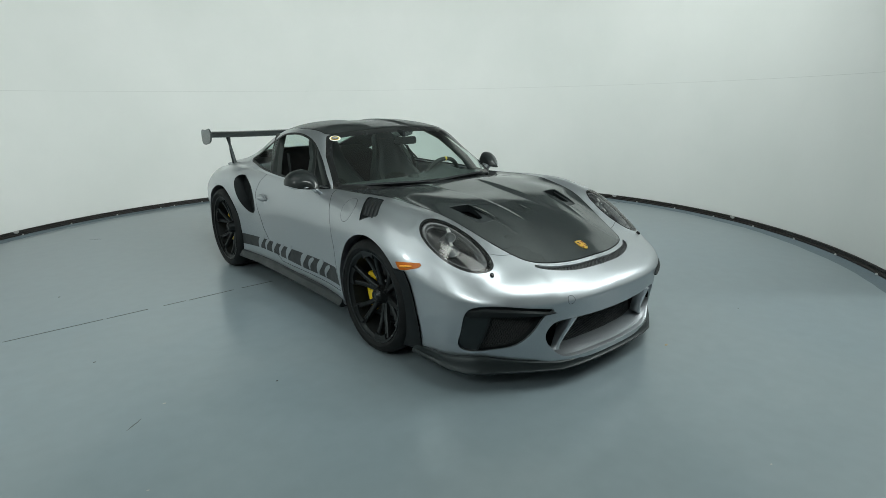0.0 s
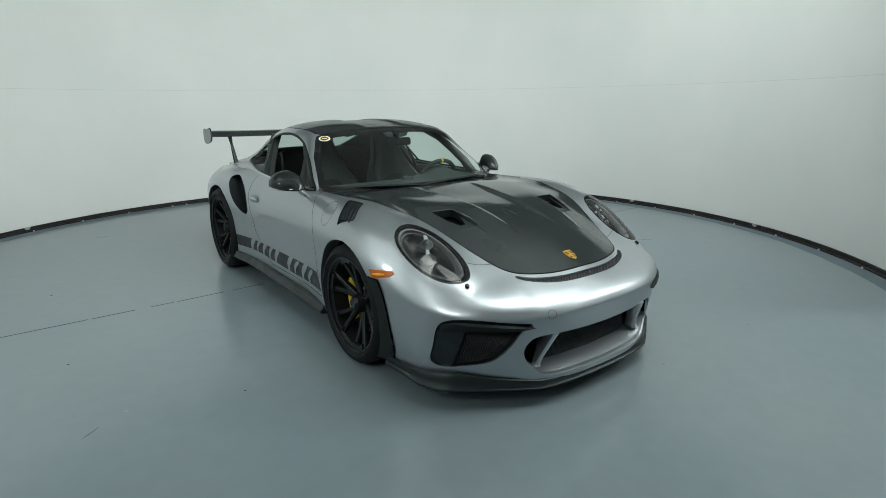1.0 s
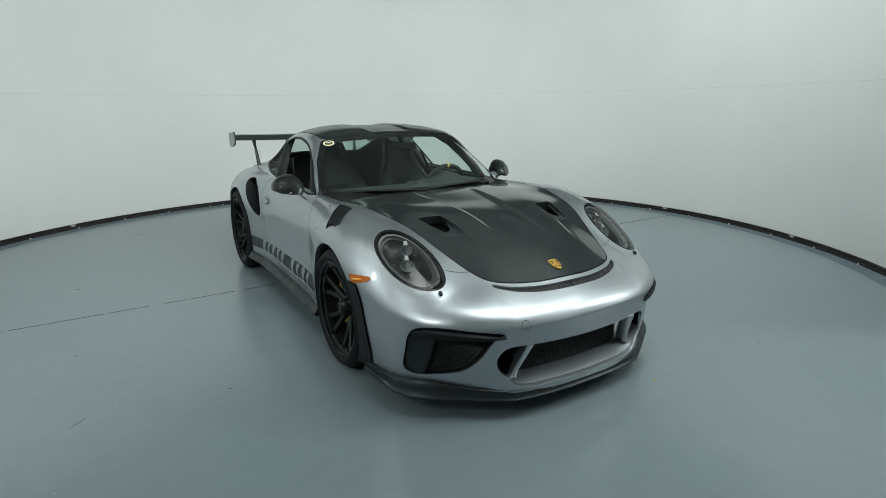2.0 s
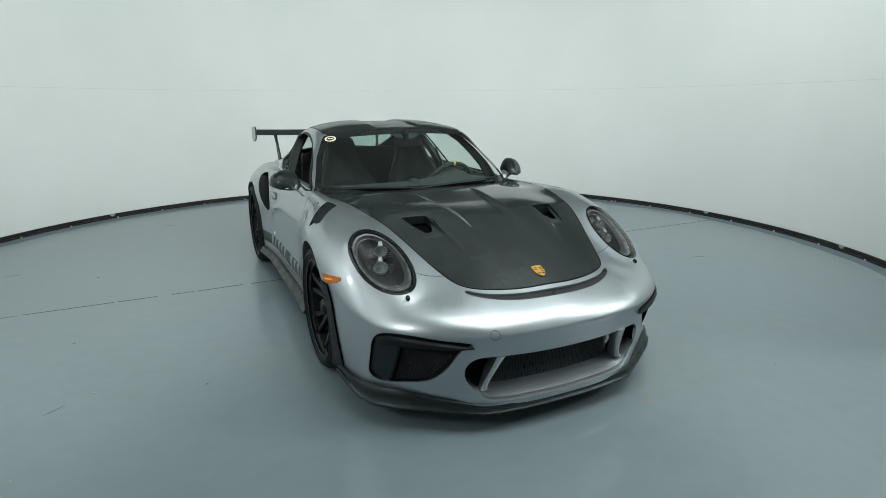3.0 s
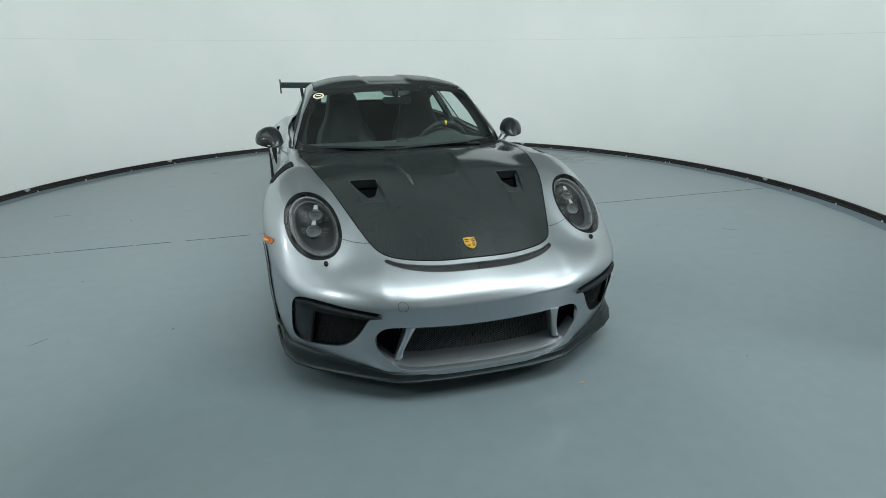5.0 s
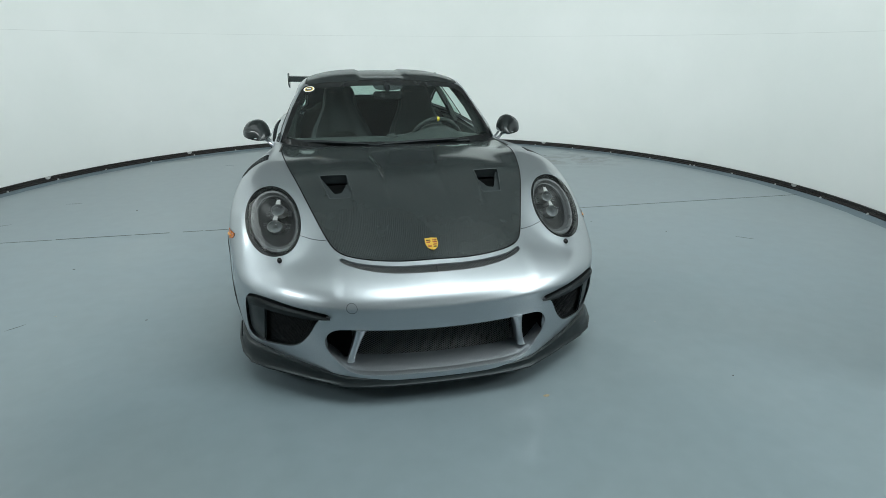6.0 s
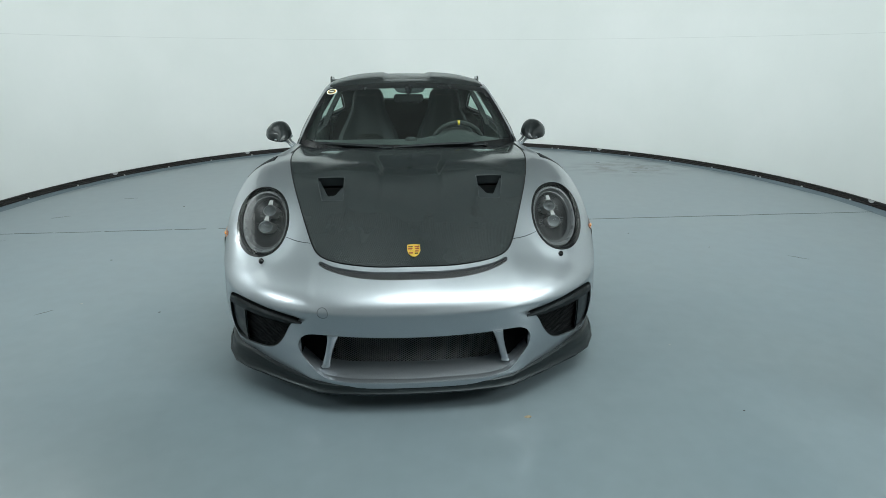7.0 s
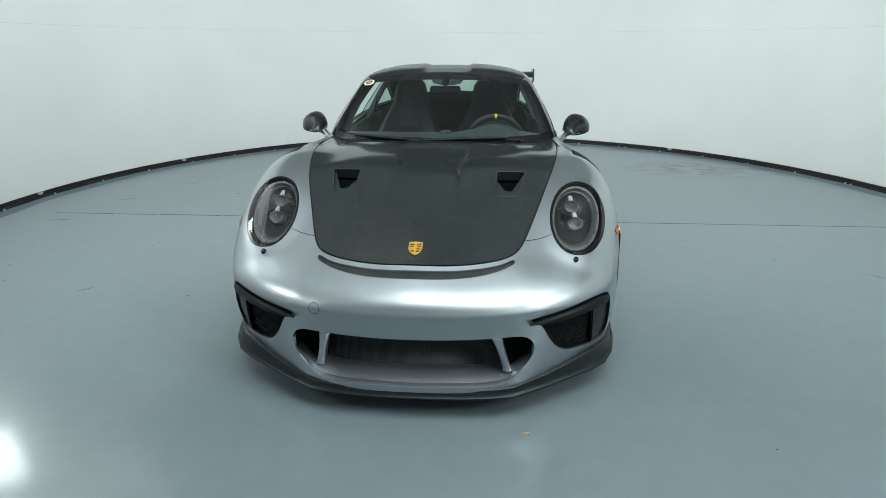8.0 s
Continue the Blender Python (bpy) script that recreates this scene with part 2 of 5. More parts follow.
class Geo:
    """Gathers lofts, tubes and blocks into one mesh."""

    def __init__(self):
        self.v, self.f = [], []

    def loft(self, rings, caps=True, closed=True):
        rings = [np.array(r, float) for r in rings]
        b, n = len(self.v), len(rings[0])
        for r in rings:
            self.v += list(r)
        for i in range(len(rings) - 1):
            for k in range(n if closed else n - 1):
                j = (k + 1) % n
                self.f.append((b + i * n + k, b + i * n + j, b + (i + 1) * n + j, b + (i + 1) * n + k))
        if caps and closed:
            self.f.append(tuple(b + k for k in range(n))[::-1])
            self.f.append(tuple(b + (len(rings) - 1) * n + k for k in range(n)))
        return self

    def tube(self, path, r, seg=8, flat=1.0):
        path = [Vector(p) for p in path]
        rings, up = [], None
        for i, p in enumerate(path):
            d = (path[min(i + 1, len(path) - 1)] - path[max(i - 1, 0)]).normalized()
            if up is None:
                up = d.orthogonal().normalized() if abs(d.z) > 0.95 else Vector((0, 0, 1))
            side = d.cross(up).normalized()
            top = side.cross(d).normalized()
            rr = r[i] if isinstance(r, (list, tuple)) else r
            rings.append([p + side * rr * math.cos(a) + top * rr * flat * math.sin(a) for a in np.linspace(0, 2 * math.pi, seg, endpoint=False)])
        return self.loft(rings)

    def lathe(self, profile, centre, axis="x", seg=48, sign=1.0, close=False):
        """Profile of (radius, along); turned round an axis through centre."""
        c = np.array(centre, float)
        rings = []
        for r, a in profile:
            t = np.linspace(0, 2 * np.pi, seg, endpoint=False)
            u, w, o = r * np.cos(t), r * np.sin(t), np.full(seg, a * sign)
            rings.append(c + (np.stack([o, u, w], 1) if axis == "x" else np.stack([u, o, w], 1) if axis == "y" else np.stack([u, w, o], 1)))
        b, n = len(self.v), seg
        m = len(rings)
        for r in rings:
            self.v += list(r)
        for i in range(m if close else m - 1):
            for k in range(n):
                j, i2 = (k + 1) % n, (i + 1) % m
                self.f.append((b + i * n + k, b + i * n + j, b + i2 * n + j, b + i2 * n + k))
        return self

    def slab(self, outline, origin, ux, uy, uz, thick, chamfer=0.003):
        """An outline in the plane of ux, uy, thick along uz, with chamfered rims."""
        o, ux, uy, uz = (np.array(k, float) for k in (origin, ux, uy, uz))
        pts = np.array(outline, float)
        area = (pts[:, 0] * np.roll(pts[:, 1], -1) - pts[:, 1] * np.roll(pts[:, 0], -1)).sum()
        if area < 0:
            pts = pts[::-1]
        d = np.roll(pts, -1, 0) - np.roll(pts, 1, 0)
        nrm = np.stack([d[:, 1], -d[:, 0]], 1) / (np.linalg.norm(d, axis=1, keepdims=True) + 1e-9)
        small = pts - nrm * chamfer
        rings = []
        for q, h in ((small, 0), (pts, chamfer), (pts, thick - chamfer), (small, thick)):
            rings.append(o + q[:, :1] * ux + q[:, 1:] * uy + h * uz)
        return self.loft(rings)

    def block(self, lo, hi, chamfer=0.004):
        (x0, y0, z0), (x1, y1, z1) = lo, hi
        c = chamfer
        ring = [(x0 + c, y0), (x1 - c, y0), (x1, y0 + c), (x1, y1 - c), (x1 - c, y1), (x0 + c, y1), (x0, y1 - c), (x0, y0 + c)]
        return self.slab(ring, (0, 0, z0), (1, 0, 0), (0, 1, 0), (0, 0, 1), z1 - z0, c)

    def make(self, name, material, parent=None, label="", smooth=True):
        return part(name, self.v, self.f, material, parent, label, None, smooth)


def arc(cx, cy, r, a0, a1, n):
    return [(cx + r * math.cos(a), cy + r * math.sin(a)) for a in np.linspace(radians(a0), radians(a1), n)]


def rounded(w, h, r, n=5):
    """A rounded rectangle outline about the origin."""
    return arc(w / 2 - r, h / 2 - r, r, 0, 90, n) + arc(-w / 2 + r, h / 2 - r, r, 90, 180, n) + arc(-w / 2 + r, -h / 2 + r, r, 180, 270, n) + arc(w / 2 - r, -h / 2 + r, r, 270, 360, n)


def thing(name, at, label, category, group=""):
    ob = new(name)
    ob.location = at
    ob.empty_display_size = 0.1
    return tagged(ob, label, category, group)


def both(make):
    """Runs a builder for the car's right (-1) and left (+1) side."""
    return [make(s) for s in (-1, 1)]


# ---- the studio: one curved wall, epoxy floor, ceiling ----
RX, RY, RR = 0.275, 1.817, 4.434
A0, A1 = -58.0, 197.0


def wall_line(r_off=0.0, n=150):
    """The wall's plan: the curved sweep, and the plain bay behind the camera."""
    pts = [(RX + (RR + r_off) * math.cos(a), RY + (RR + r_off) * math.sin(a)) for a in np.linspace(radians(A0), radians(A1), n)]
    return pts


def build_room():
    g = Geo()
    ring = [(RX + 9.5 * math.cos(a), RY - 2 + 10 * math.sin(a)) for a in np.linspace(0, 2 * math.pi, 96, endpoint=False)]
    g.v = [(x, y, 0.0) for x, y in ring] + [(x, y, -0.12) for x, y in ring]
    g.f = [tuple(range(96)), tuple(range(191, 95, -1))] + [(k, k + 96, (k + 1) % 96 + 96, (k + 1) % 96) for k in range(96)]
    tagged(g.make("floor", FLOOR, None, "grey-blue glossy epoxy studio floor with faint scuffs", False), category="floor", kind="structure")
    # curved wall, standing on the black base strip
    inner, back = wall_line(0.0), wall_line(0.10)
    rings = []
    for (x0, y0), (x1, y1) in zip(inner, back):
        rings.append([(x0, y0, 0.057), (x0, y0, WALLTOP), (x1, y1, WALLTOP), (x1, y1, 0.057)])
    g = Geo().loft(rings)
    tagged(g.make("wall_curved", WALL, None, "white painted curved studio wall with a faint seam"), category="wall", kind="structure")
    # plain unseen walls behind the camera, added to close the room and bounce light
    (ex, ey), (sx, sy) = inner[-1], inner[0]
    runs = [((ex, ey), (-5.0, -2.0)), ((-5.0, -2.0), (-5.0, -6.4)), ((-5.0, -6.4), (4.4, -6.4)), ((4.4, -6.4), (4.4, -3.4)), ((4.4, -3.4), (sx, sy))]
    for k, ((ax, ay), (bx, by)) in enumerate(runs):
        d = Vector((bx - ax, by - ay, 0)).normalized()
        out = Vector((-d.y, d.x, 0)) * -0.1
        g = Geo().loft([[(ax, ay, 0), (ax, ay, CEIL), (ax + out.x, ay + out.y, CEIL), (ax + out.x, ay + out.y, 0)], [(bx, by, 0), (bx, by, CEIL), (bx + out.x, by + out.y, CEIL), (bx + out.x, by + out.y, 0)]])
        tagged(g.make(f"wall_bay_{k + 1}", BAYWALL, None, "unseen plain pale wall added behind the camera", False), category="wall", kind="structure")
    g = Geo()
    g.v = [(x, y, CEIL) for x, y in ring] + [(x, y, CEIL + 0.1) for x, y in ring]
    g.f = [tuple(range(95, -1, -1)), tuple(range(96, 192))] + [(k + 96, k, (k + 1) % 96, (k + 1) % 96 + 96) for k in range(96)]
    tagged(g.make("ceiling", CEILING, None, "plain grey studio ceiling with light panels", False), category="ceiling", kind="structure")
    # black base strip with its foot rail, in bent lengths
    lo, hi = wall_line(-0.012), wall_line(0.08)
    foot = wall_line(-0.03)
    rings = []
    for (x0, y0), (x1, y1), (x2, y2) in zip(lo, hi, foot):
        rings.append([(x2, y2, 0.0), (x2, y2, 0.014), (x0, y0, 0.018), (x0, y0, 0.030), (x0 * .999 + x1 * .001, y0 * .999 + y1 * .001, 0.032), (x0 * .8 + x1 * .2, y0 * .8 + y1 * .2, 0.033), (x0 * .8 + x1 * .2, y0 * .8 + y1 * .2, 0.037), (x0, y0, 0.038), (x0, y0, 0.054), (x1, y1, 0.054), (x1, y1, 0.0)])
    base = Geo().loft(rings).make("baseboard", BASE, None, "black rubber base strip along the curved wall")
    tagged(base, category="baseboard", kind="structure")
    # worn border strip of the floor, with a wavering edge
    rng = random.Random(8)
    wob = np.convolve([rng.uniform(-1, 1) for _ in range(170)], np.ones(5) / 5)[:150] * .045
    g = Geo()
    for (x0, y0), (x1, y1), wv in zip(wall_line(-.02), wall_line(-.19), wob):
        ux, uy = (x1 - x0) / .17, (y1 - y0) / .17
        g.v += [(x0, y0, .0012), (x1 + ux * wv, y1 + uy * wv, .0012)]
    g.f = [(2 * k, 2 * k + 1, 2 * k + 3, 2 * k + 2) for k in range(149)]
    tagged(g.make("floor_border", BORDER, None, "dull grey-blue worn floor border along the wall", False), category="floor border", kind="structure")
    # seam in the wall boards
    rings = []
    for (x0, y0), (x1, y1) in zip(wall_line(-0.0015), wall_line(0.01)):
        rings.append([(x0, y0, 1.640), (x0, y0, 1.6425), (x1, y1, 1.6425), (x1, y1, 1.640)])
    tagged(Geo().loft(rings).make("trim", SEAM, None, "faint horizontal joint in the curved wall boards", False), category="wall joint", kind="structure")


def base_clip(angle, big):
    """A clip that holds the wall skin to the base strip, or a small floor bolt."""
    a = radians(angle)
    c, t = np.array((RX + (RR - 0.012) * math.cos(a), RY + (RR - 0.012) * math.sin(a), 0.0)), np.array((-math.sin(a), math.cos(a), 0.0))
    n = np.array((-math.cos(a), -math.sin(a), 0.0))
    if big:
        out = [(0.035 * math.cos(b), -0.03 * math.sin(b)) for b in np.linspace(0, math.pi, 12)]
        g = Geo().slab(out, c + (0, 0, 0.058), t, (0, 0, 1), n, 0.008, 0.002)
        ob = g.make("wall_clip", METALBAR, None)
        tagged(ob, "half-round pale clip on the black base strip", "clip", "clips along the base strip")
    else:
        g = Geo().lathe([(0.0005, 0.016), (0.006, 0.016), (0.009, 0.012), (0.010, 0.0)], c + n * 0.026, "z", 10)
        ob = g.make("floor_bolt", METALBAR, None)
        tagged(ob, "small grey bolt at the foot of the base strip", "bolt", "bolts along the base strip")


def floor_line():
    """A saw joint across the floor, open in places."""
    rng = random.Random(4)
    g = Geo()
    x = -3.6
    while x < 4.45:
        run = rng.uniform(0.12, 0.6) if x < 0 else 0.5
        y0, y1 = 1.735 + 0.005 * x + rng.uniform(-0.004, 0.004), 1.735 + 0.005 * (x + run) + rng.uniform(-0.004, 0.004)
        w = rng.uniform(0.0012, 0.0035) if x < 0 else 0.0022
        g.block((x, 0, 0.0002), (x + run, 0.001, 0.0018), 0.0001)
        for k in range(len(g.v) - 32, len(g.v)):
            vx, vy, vz = g.v[k]
            s = (vx - x) / run
            g.v[k] = np.array((vx, y0 + (y1 - y0) * s + (w if vy > 0.0005 else -w), vz))
        x += run + (rng.uniform(0.0, 0.12) if x < 0 else 0)
    tagged(g.make("floor_joint", JOINT, None, "thin dark saw joint across the epoxy floor", False), category="floor joint", kind="structure")


CEILING = grained("grey_ceiling", (0.5, 0.53, 0.515), 0.8, scale=2, relief=0.1)
SEAM = grained("wall_joint_filler", (0.56, 0.575, 0.565), 0.7, relief=0)
BORDER = grained("worn_epoxy", (0.125, 0.160, 0.185), 0.62, spread=0.2, scale=6, fine=60, relief=0.2, spec=0.25)
JOINT = grained("joint_dirt", (0.07, 0.072, 0.07), 0.9, spread=0.5, scale=30)
build_room()
for angle in (-22.6, 2.0, 51.2, 76.0, 125.6, 150.2, 174.8):
    base_clip(angle, True)
for k in range(31):
    base_clip(-51.1 + k * 8.0, False)
for angle in (20.1, 98.3, 59.6):
    base_clip(angle, False)
floor_line()


def ceiling_panel(lx, ly, sx, sy):
    t = thing("ceiling_light", (lx, ly, CEIL), "large flat white light panel under the ceiling", "ceiling light")
    for x0, x1, y0, y1 in ((-sx / 2 - 0.05, sx / 2 + 0.05, -sy / 2 - 0.05, -sy / 2), (-sx / 2 - 0.05, sx / 2 + 0.05, sy / 2, sy / 2 + 0.05), (-sx / 2 - 0.05, -sx / 2, -sy / 2, sy / 2), (sx / 2, sx / 2 + 0.05, -sy / 2, sy / 2)):
        Geo().block((lx + x0, ly + y0, CEIL - 0.1), (lx + x1, ly + y1, CEIL), 0.004).make("rail", METALBAR, t)
    Geo().block((lx - sx / 2, ly - sy / 2, CEIL - 0.05), (lx + sx / 2, ly + sy / 2, CEIL - 0.03), 0.002).make("diffuser", WHITE, t)


def softbox(eye, target, sx, sy):
    """An unseen studio softbox, added behind its lamp face, on a pole."""
    m = look(eye, target)
    t = thing("softbox", (eye[0], eye[1], CEIL), "unseen black studio softbox with a white face, added under the ceiling", "studio lamp", "studio softboxes")
    rings = [[m @ Vector((u * k, w * k, d)) for u, w in rounded(sx, sy, 0.05, 3)] for k, d in ((1.03, 0.014), (1.03, 0.04), (0.5, 0.22), (0.2, 0.30))]
    Geo().loft(rings).make("housing", BLACK, t)
    Geo().loft([[m @ Vector((u, w, d)) for u, w in rounded(sx * 0.99, sy * 0.99, 0.04, 3)] for d in (0.005, 0.012)]).make("diffuser", WHITE, t)
    back = m @ Vector((0, 0, 0.28))
    Geo().tube([back, (back.x, back.y, CEIL)], 0.02, 8).make("pole", BLACK, t)


for px, py, sx, sy, watts in PANELS:
    ceiling_panel(px, py, sx, sy)
for eye, target, sx, sy, watts, spread in SOFTBOXES:
    softbox(eye, target, sx, sy)


# ---- crumbs and scuffs on the floor ----
CRUMB = {"pale": grained("pale_crumb", (0.34, 0.34, 0.31), 0.8, relief=0.2), "dark": grained("dark_crumb", (0.03, 0.03, 0.028), 0.8, relief=0.2), "tan": grained("dry_leaf", (0.30, 0.24, 0.15), 0.8, spread=0.4, relief=0.2)}
SCUFF = grained("scuff_grime", (0.060, 0.066, 0.066), 0.7, spread=0.4, scale=40, relief=0.2)


def crumb(x, y, size, tone, seed):
    rng = random.Random(seed)
    rings = []
    for h, k in ((0.0, .8), (.25, 1.0), (.5, .75), (.62, .25)):
        rings.append([(x + size * k * math.cos(a) * rng.uniform(.6, 1.2), y + size * .55 * k * math.sin(a) * rng.uniform(.6, 1.2), h * size * .45) for a in np.linspace(0, 2 * math.pi, 9, endpoint=False)])
    word = {"pale": "tiny pale crumb lying on the epoxy floor", "dark": "tiny dark crumb lying on the epoxy floor", "tan": "small dry tan leaf scrap on the floor"}[tone]
    tagged(Geo().loft(rings).make("crumb" if tone != "tan" else "leaf_scrap", CRUMB[tone], None), word, "debris", "crumbs on the floor")


def scuff(x, y, long, wide, turn, seed):
    """A thin worn mark, broken at its edges."""
    rng = random.Random(seed)
    a = radians(turn)
    top, bottom = [], []
    for k in range(9):
        u = long * (k / 8 - .5)
        w = wide * math.sin(math.pi * (k + .4) / 8.8) * rng.uniform(.35, 1.1)
        o = .3 * wide * rng.uniform(-1, 1)
        top.append((u, o + w / 2))
        bottom.append((u, o - w / 2))
    ring = [(x + u * math.cos(a) - v * math.sin(a), y + u * math.sin(a) + v * math.cos(a)) for u, v in top + bottom[::-1]]
    g = Geo().loft([[(p, q, 0.0) for p, q in ring], [(p, q, 0.0007) for p, q in ring]])
    tagged(g.make("scuff_mark", SCUFF, None, "faint dark scuff on the epoxy floor", False), category="scuff mark", kind="structure")


for k, (x, y, size, tone) in enumerate(((.466, -1.126, .016, "tan"), (1.36, -.576, .006, "pale"), (1.415, -1.16, .006, "dark"), (-2.22, .99, .009, "dark"), (-2.04, .21, .010, "pale"), (-1.51, .05, .009, "dark"), (-3.0, .46, .008, "dark"), (-2.82, .20, .008, "dark"), (-2.22, 2.51, .010, "dark"), (-.29, -1.99, .007, "pale"), (-2.27, -.45, .007, "pale"), (2.4, .9, .008, "dark"), (1.9, 1.3, .007, "dark"))):
    crumb(x, y, size, tone, k)
for k, (x, y, long, wide, turn) in enumerate(((-3.24, 2.22, .16, .010, 25), (-3.42, 1.51, .22, .010, 12), (-2.20, .10, .10, .007, 40), (-1.64, 4.56, .12, .012, -20), (2.95, .62, .14, .006, -40), (-2.9, 2.9, .14, .008, 5))):
    scuff(x, y, long, wide, turn, k)
rng = random.Random(21)
for k in range(7):
    scuff(rng.gauss(2.7, .55), rng.gauss(4.25, .28), rng.uniform(.05, .16), rng.uniform(.006, .022), rng.uniform(-30, 30), 50 + k)

# ---- smooth surfaces of the car: hand-set sections joined by cubic splines ----
def cubic(ts, ys, q):
    """Natural cubic spline through ys (n, ...) at ts, read at q."""
    ts, ys = np.asarray(ts, float), np.asarray(ys, float)
    n, h = len(ts), np.diff(ts)
    a, b = np.zeros((n, n)), np.zeros((n,) + ys.shape[1:])
    a[0, 0] = a[-1, -1] = 1
    for i in range(1, n - 1):
        a[i, i - 1], a[i, i], a[i, i + 1] = h[i - 1], 2 * (h[i - 1] + h[i]), h[i]
        b[i] = 6 * ((ys[i + 1] - ys[i]) / h[i] - (ys[i] - ys[i - 1]) / h[i - 1])
    m = np.linalg.solve(a, b.reshape(n, -1)).reshape(ys.shape)
    i = np.clip(np.searchsorted(ts, q) - 1, 0, n - 2)
    shape = (-1,) + (1,) * (ys.ndim - 1)
    hh, u, v = h[i].reshape(shape), (q - ts[i]).reshape(shape), (ts[i + 1] - q).reshape(shape)
    return (m[i] * v**3 + m[i + 1] * u**3) / (6 * hh) + (ys[i] / hh - m[i] * hh / 6) * v + (ys[i + 1] / hh - m[i + 1] * hh / 6) * u


def drape(sections, step, rounds=2, fan=False):
    """A dense half surface (rows, columns, 3) through the sections, at about that step."""
    net = np.array(sections, float)
    for axis in (0, 1):
        lead = 2  # mirrored lead-in, so that the surface runs level across the middle line
        if axis == 1:
            net = np.concatenate([net[:, 2:0:-1] * (-1, 1, 1), net], 1)
        elif fan:
            net = np.concatenate([net[2:0:-1] * (-1, 1, 1), net], 0)
        else:
            lead = 0
        gaps = np.linalg.norm(np.diff(net, axis=axis), axis=2).mean(1 - axis)
        ts = np.r_[0, np.cumsum(np.sqrt(gaps))]
        longest = np.r_[0, np.cumsum(gaps)]
        count = int((longest[-1] - longest[lead]) / step) + 1
        q = np.interp(np.linspace(longest[lead], longest[-1], count), longest, ts)
        net = cubic(ts, net if axis == 0 else net.swapaxes(0, 1), q)
        net = net if axis == 0 else net.swapaxes(0, 1)
    for _ in range(rounds):
        inner = net.copy()
        inner[1:-1] = (net[:-2] + 2 * net[1:-1] + net[2:]) / 4
        if fan:
            inner[0] = (net[0] + net[1]) / 2 * (0, 1, 1)
        net = inner.copy()
        net[:, 1:-1] = (inner[:, :-2] + 2 * inner[:, 1:-1] + inner[:, 2:]) / 4
        net[:, 0] = (inner[:, 0] + inner[:, 1]) / 2
    net[:, 0, 0] = 0
    return net


class Skin:
    """A mirrored surface: points, outward normals and faces that can be cut along curves."""

    def __init__(self, half):
        whole = np.concatenate([half[:, :0:-1] * (-1, 1, 1), half], 1)
        du, dv = np.gradient(whole, axis=0), np.gradient(whole, axis=1)
        normal = np.cross(du, dv)
        normal /= np.linalg.norm(normal, axis=2, keepdims=True) + 1e-12
        seam_row = np.abs(whole[0, :, 0]) < 1e-4
        normal[0, seam_row, 0] = 0
        normal /= np.linalg.norm(normal, axis=2, keepdims=True) + 1e-12
        mid = whole.shape[1] // 2
        if normal[normal.shape[0] // 2, mid, 2] < 0:
            normal = -normal
        self.flip = np.cross(du, dv)[normal.shape[0] // 2, mid, 2] < 0
        rows, cols = whole.shape[:2]
        self.p, self.n = list(whole.reshape(-1, 3)), list(normal.reshape(-1, 3))
        at = np.arange(rows * cols).reshape(rows, cols)
        quads = np.stack([at[:-1, :-1], at[1:, :-1], at[1:, 1:], at[:-1, 1:]], -1).reshape(-1, 4)
        self.faces = [tuple(q[::-1] if self.flip else q) for q in quads.tolist()]

    def cut(self, faces, field):
        """Splits faces along field = 0; returns those inside (field < 0) and those outside."""
        used = sorted({v for f in faces for v in f})
        value = dict(zip(used, field(np.array([self.p[v] for v in used])) if used else ()))
        fresh, inside, outside = {}, [], []
        for f in faces:
            signs = [value[v] < 0 for v in f]
            if all(signs):
                inside.append(f)
                continue
            if not any(signs):
                outside.append(f)
                continue
            a, b = [], []
            for k, v in enumerate(f):
                w = f[(k + 1) % len(f)]
                (a if signs[k] else b).append(v)
                if signs[k] != signs[(k + 1) % len(f)]:
                    key = (min(v, w), max(v, w))
                    if key not in fresh:
                        s = value[key[0]] / (value[key[0]] - value[key[1]])
                        s = min(max(s, 0.001), 0.999)
                        self.p.append(self.p[key[0]] * (1 - s) + self.p[key[1]] * s)
                        m = self.n[key[0]] * (1 - s) + self.n[key[1]] * s
                        self.n.append(m / (np.linalg.norm(m) + 1e-12))
                        fresh[key] = len(self.p) - 1
                    a.append(fresh[key])
                    b.append(fresh[key])
            if len(a) > 2:
                inside.append(tuple(a))
            if len(b) > 2:
                outside.append(tuple(b))
        return inside, outside


def mix(*fields):
    """The overlap of several regions."""
    return lambda p: np.max([f(p) for f in fields], axis=0)


def poly(points, r=0.0, axes=(0, 1), mirror=False):
    """Signed distance to a polygon with corners rounded by r, drawn in two of the axes (mirror: x by its size)."""
    pts = np.array(points, float)
    a, b = pts, np.roll(pts, -1, 0)

    def field(p):
        q = p[:, axes].copy()
        if mirror and 0 in axes:
            q[:, axes.index(0)] = np.abs(q[:, axes.index(0)])
        ab = b - a
        ap = q[:, None] - a
        t = np.clip((ap * ab).sum(-1) / ((ab**2).sum(-1) + 1e-12), 0, 1)
        dist = np.linalg.norm(ap - t[..., None] * ab, axis=-1).min(1)
        up = (a[:, 1] <= q[:, None, 1]) != (b[:, 1] <= q[:, None, 1])
        xs = a[:, 0] + (q[:, None, 1] - a[:, 1]) / np.where(ab[:, 1] == 0, 1e-9, ab[:, 1]) * ab[:, 0]
        inside = (up & (q[:, None, 0] < xs)).sum(1) % 2 == 1
        return np.where(inside, -dist, dist) - r

    return field


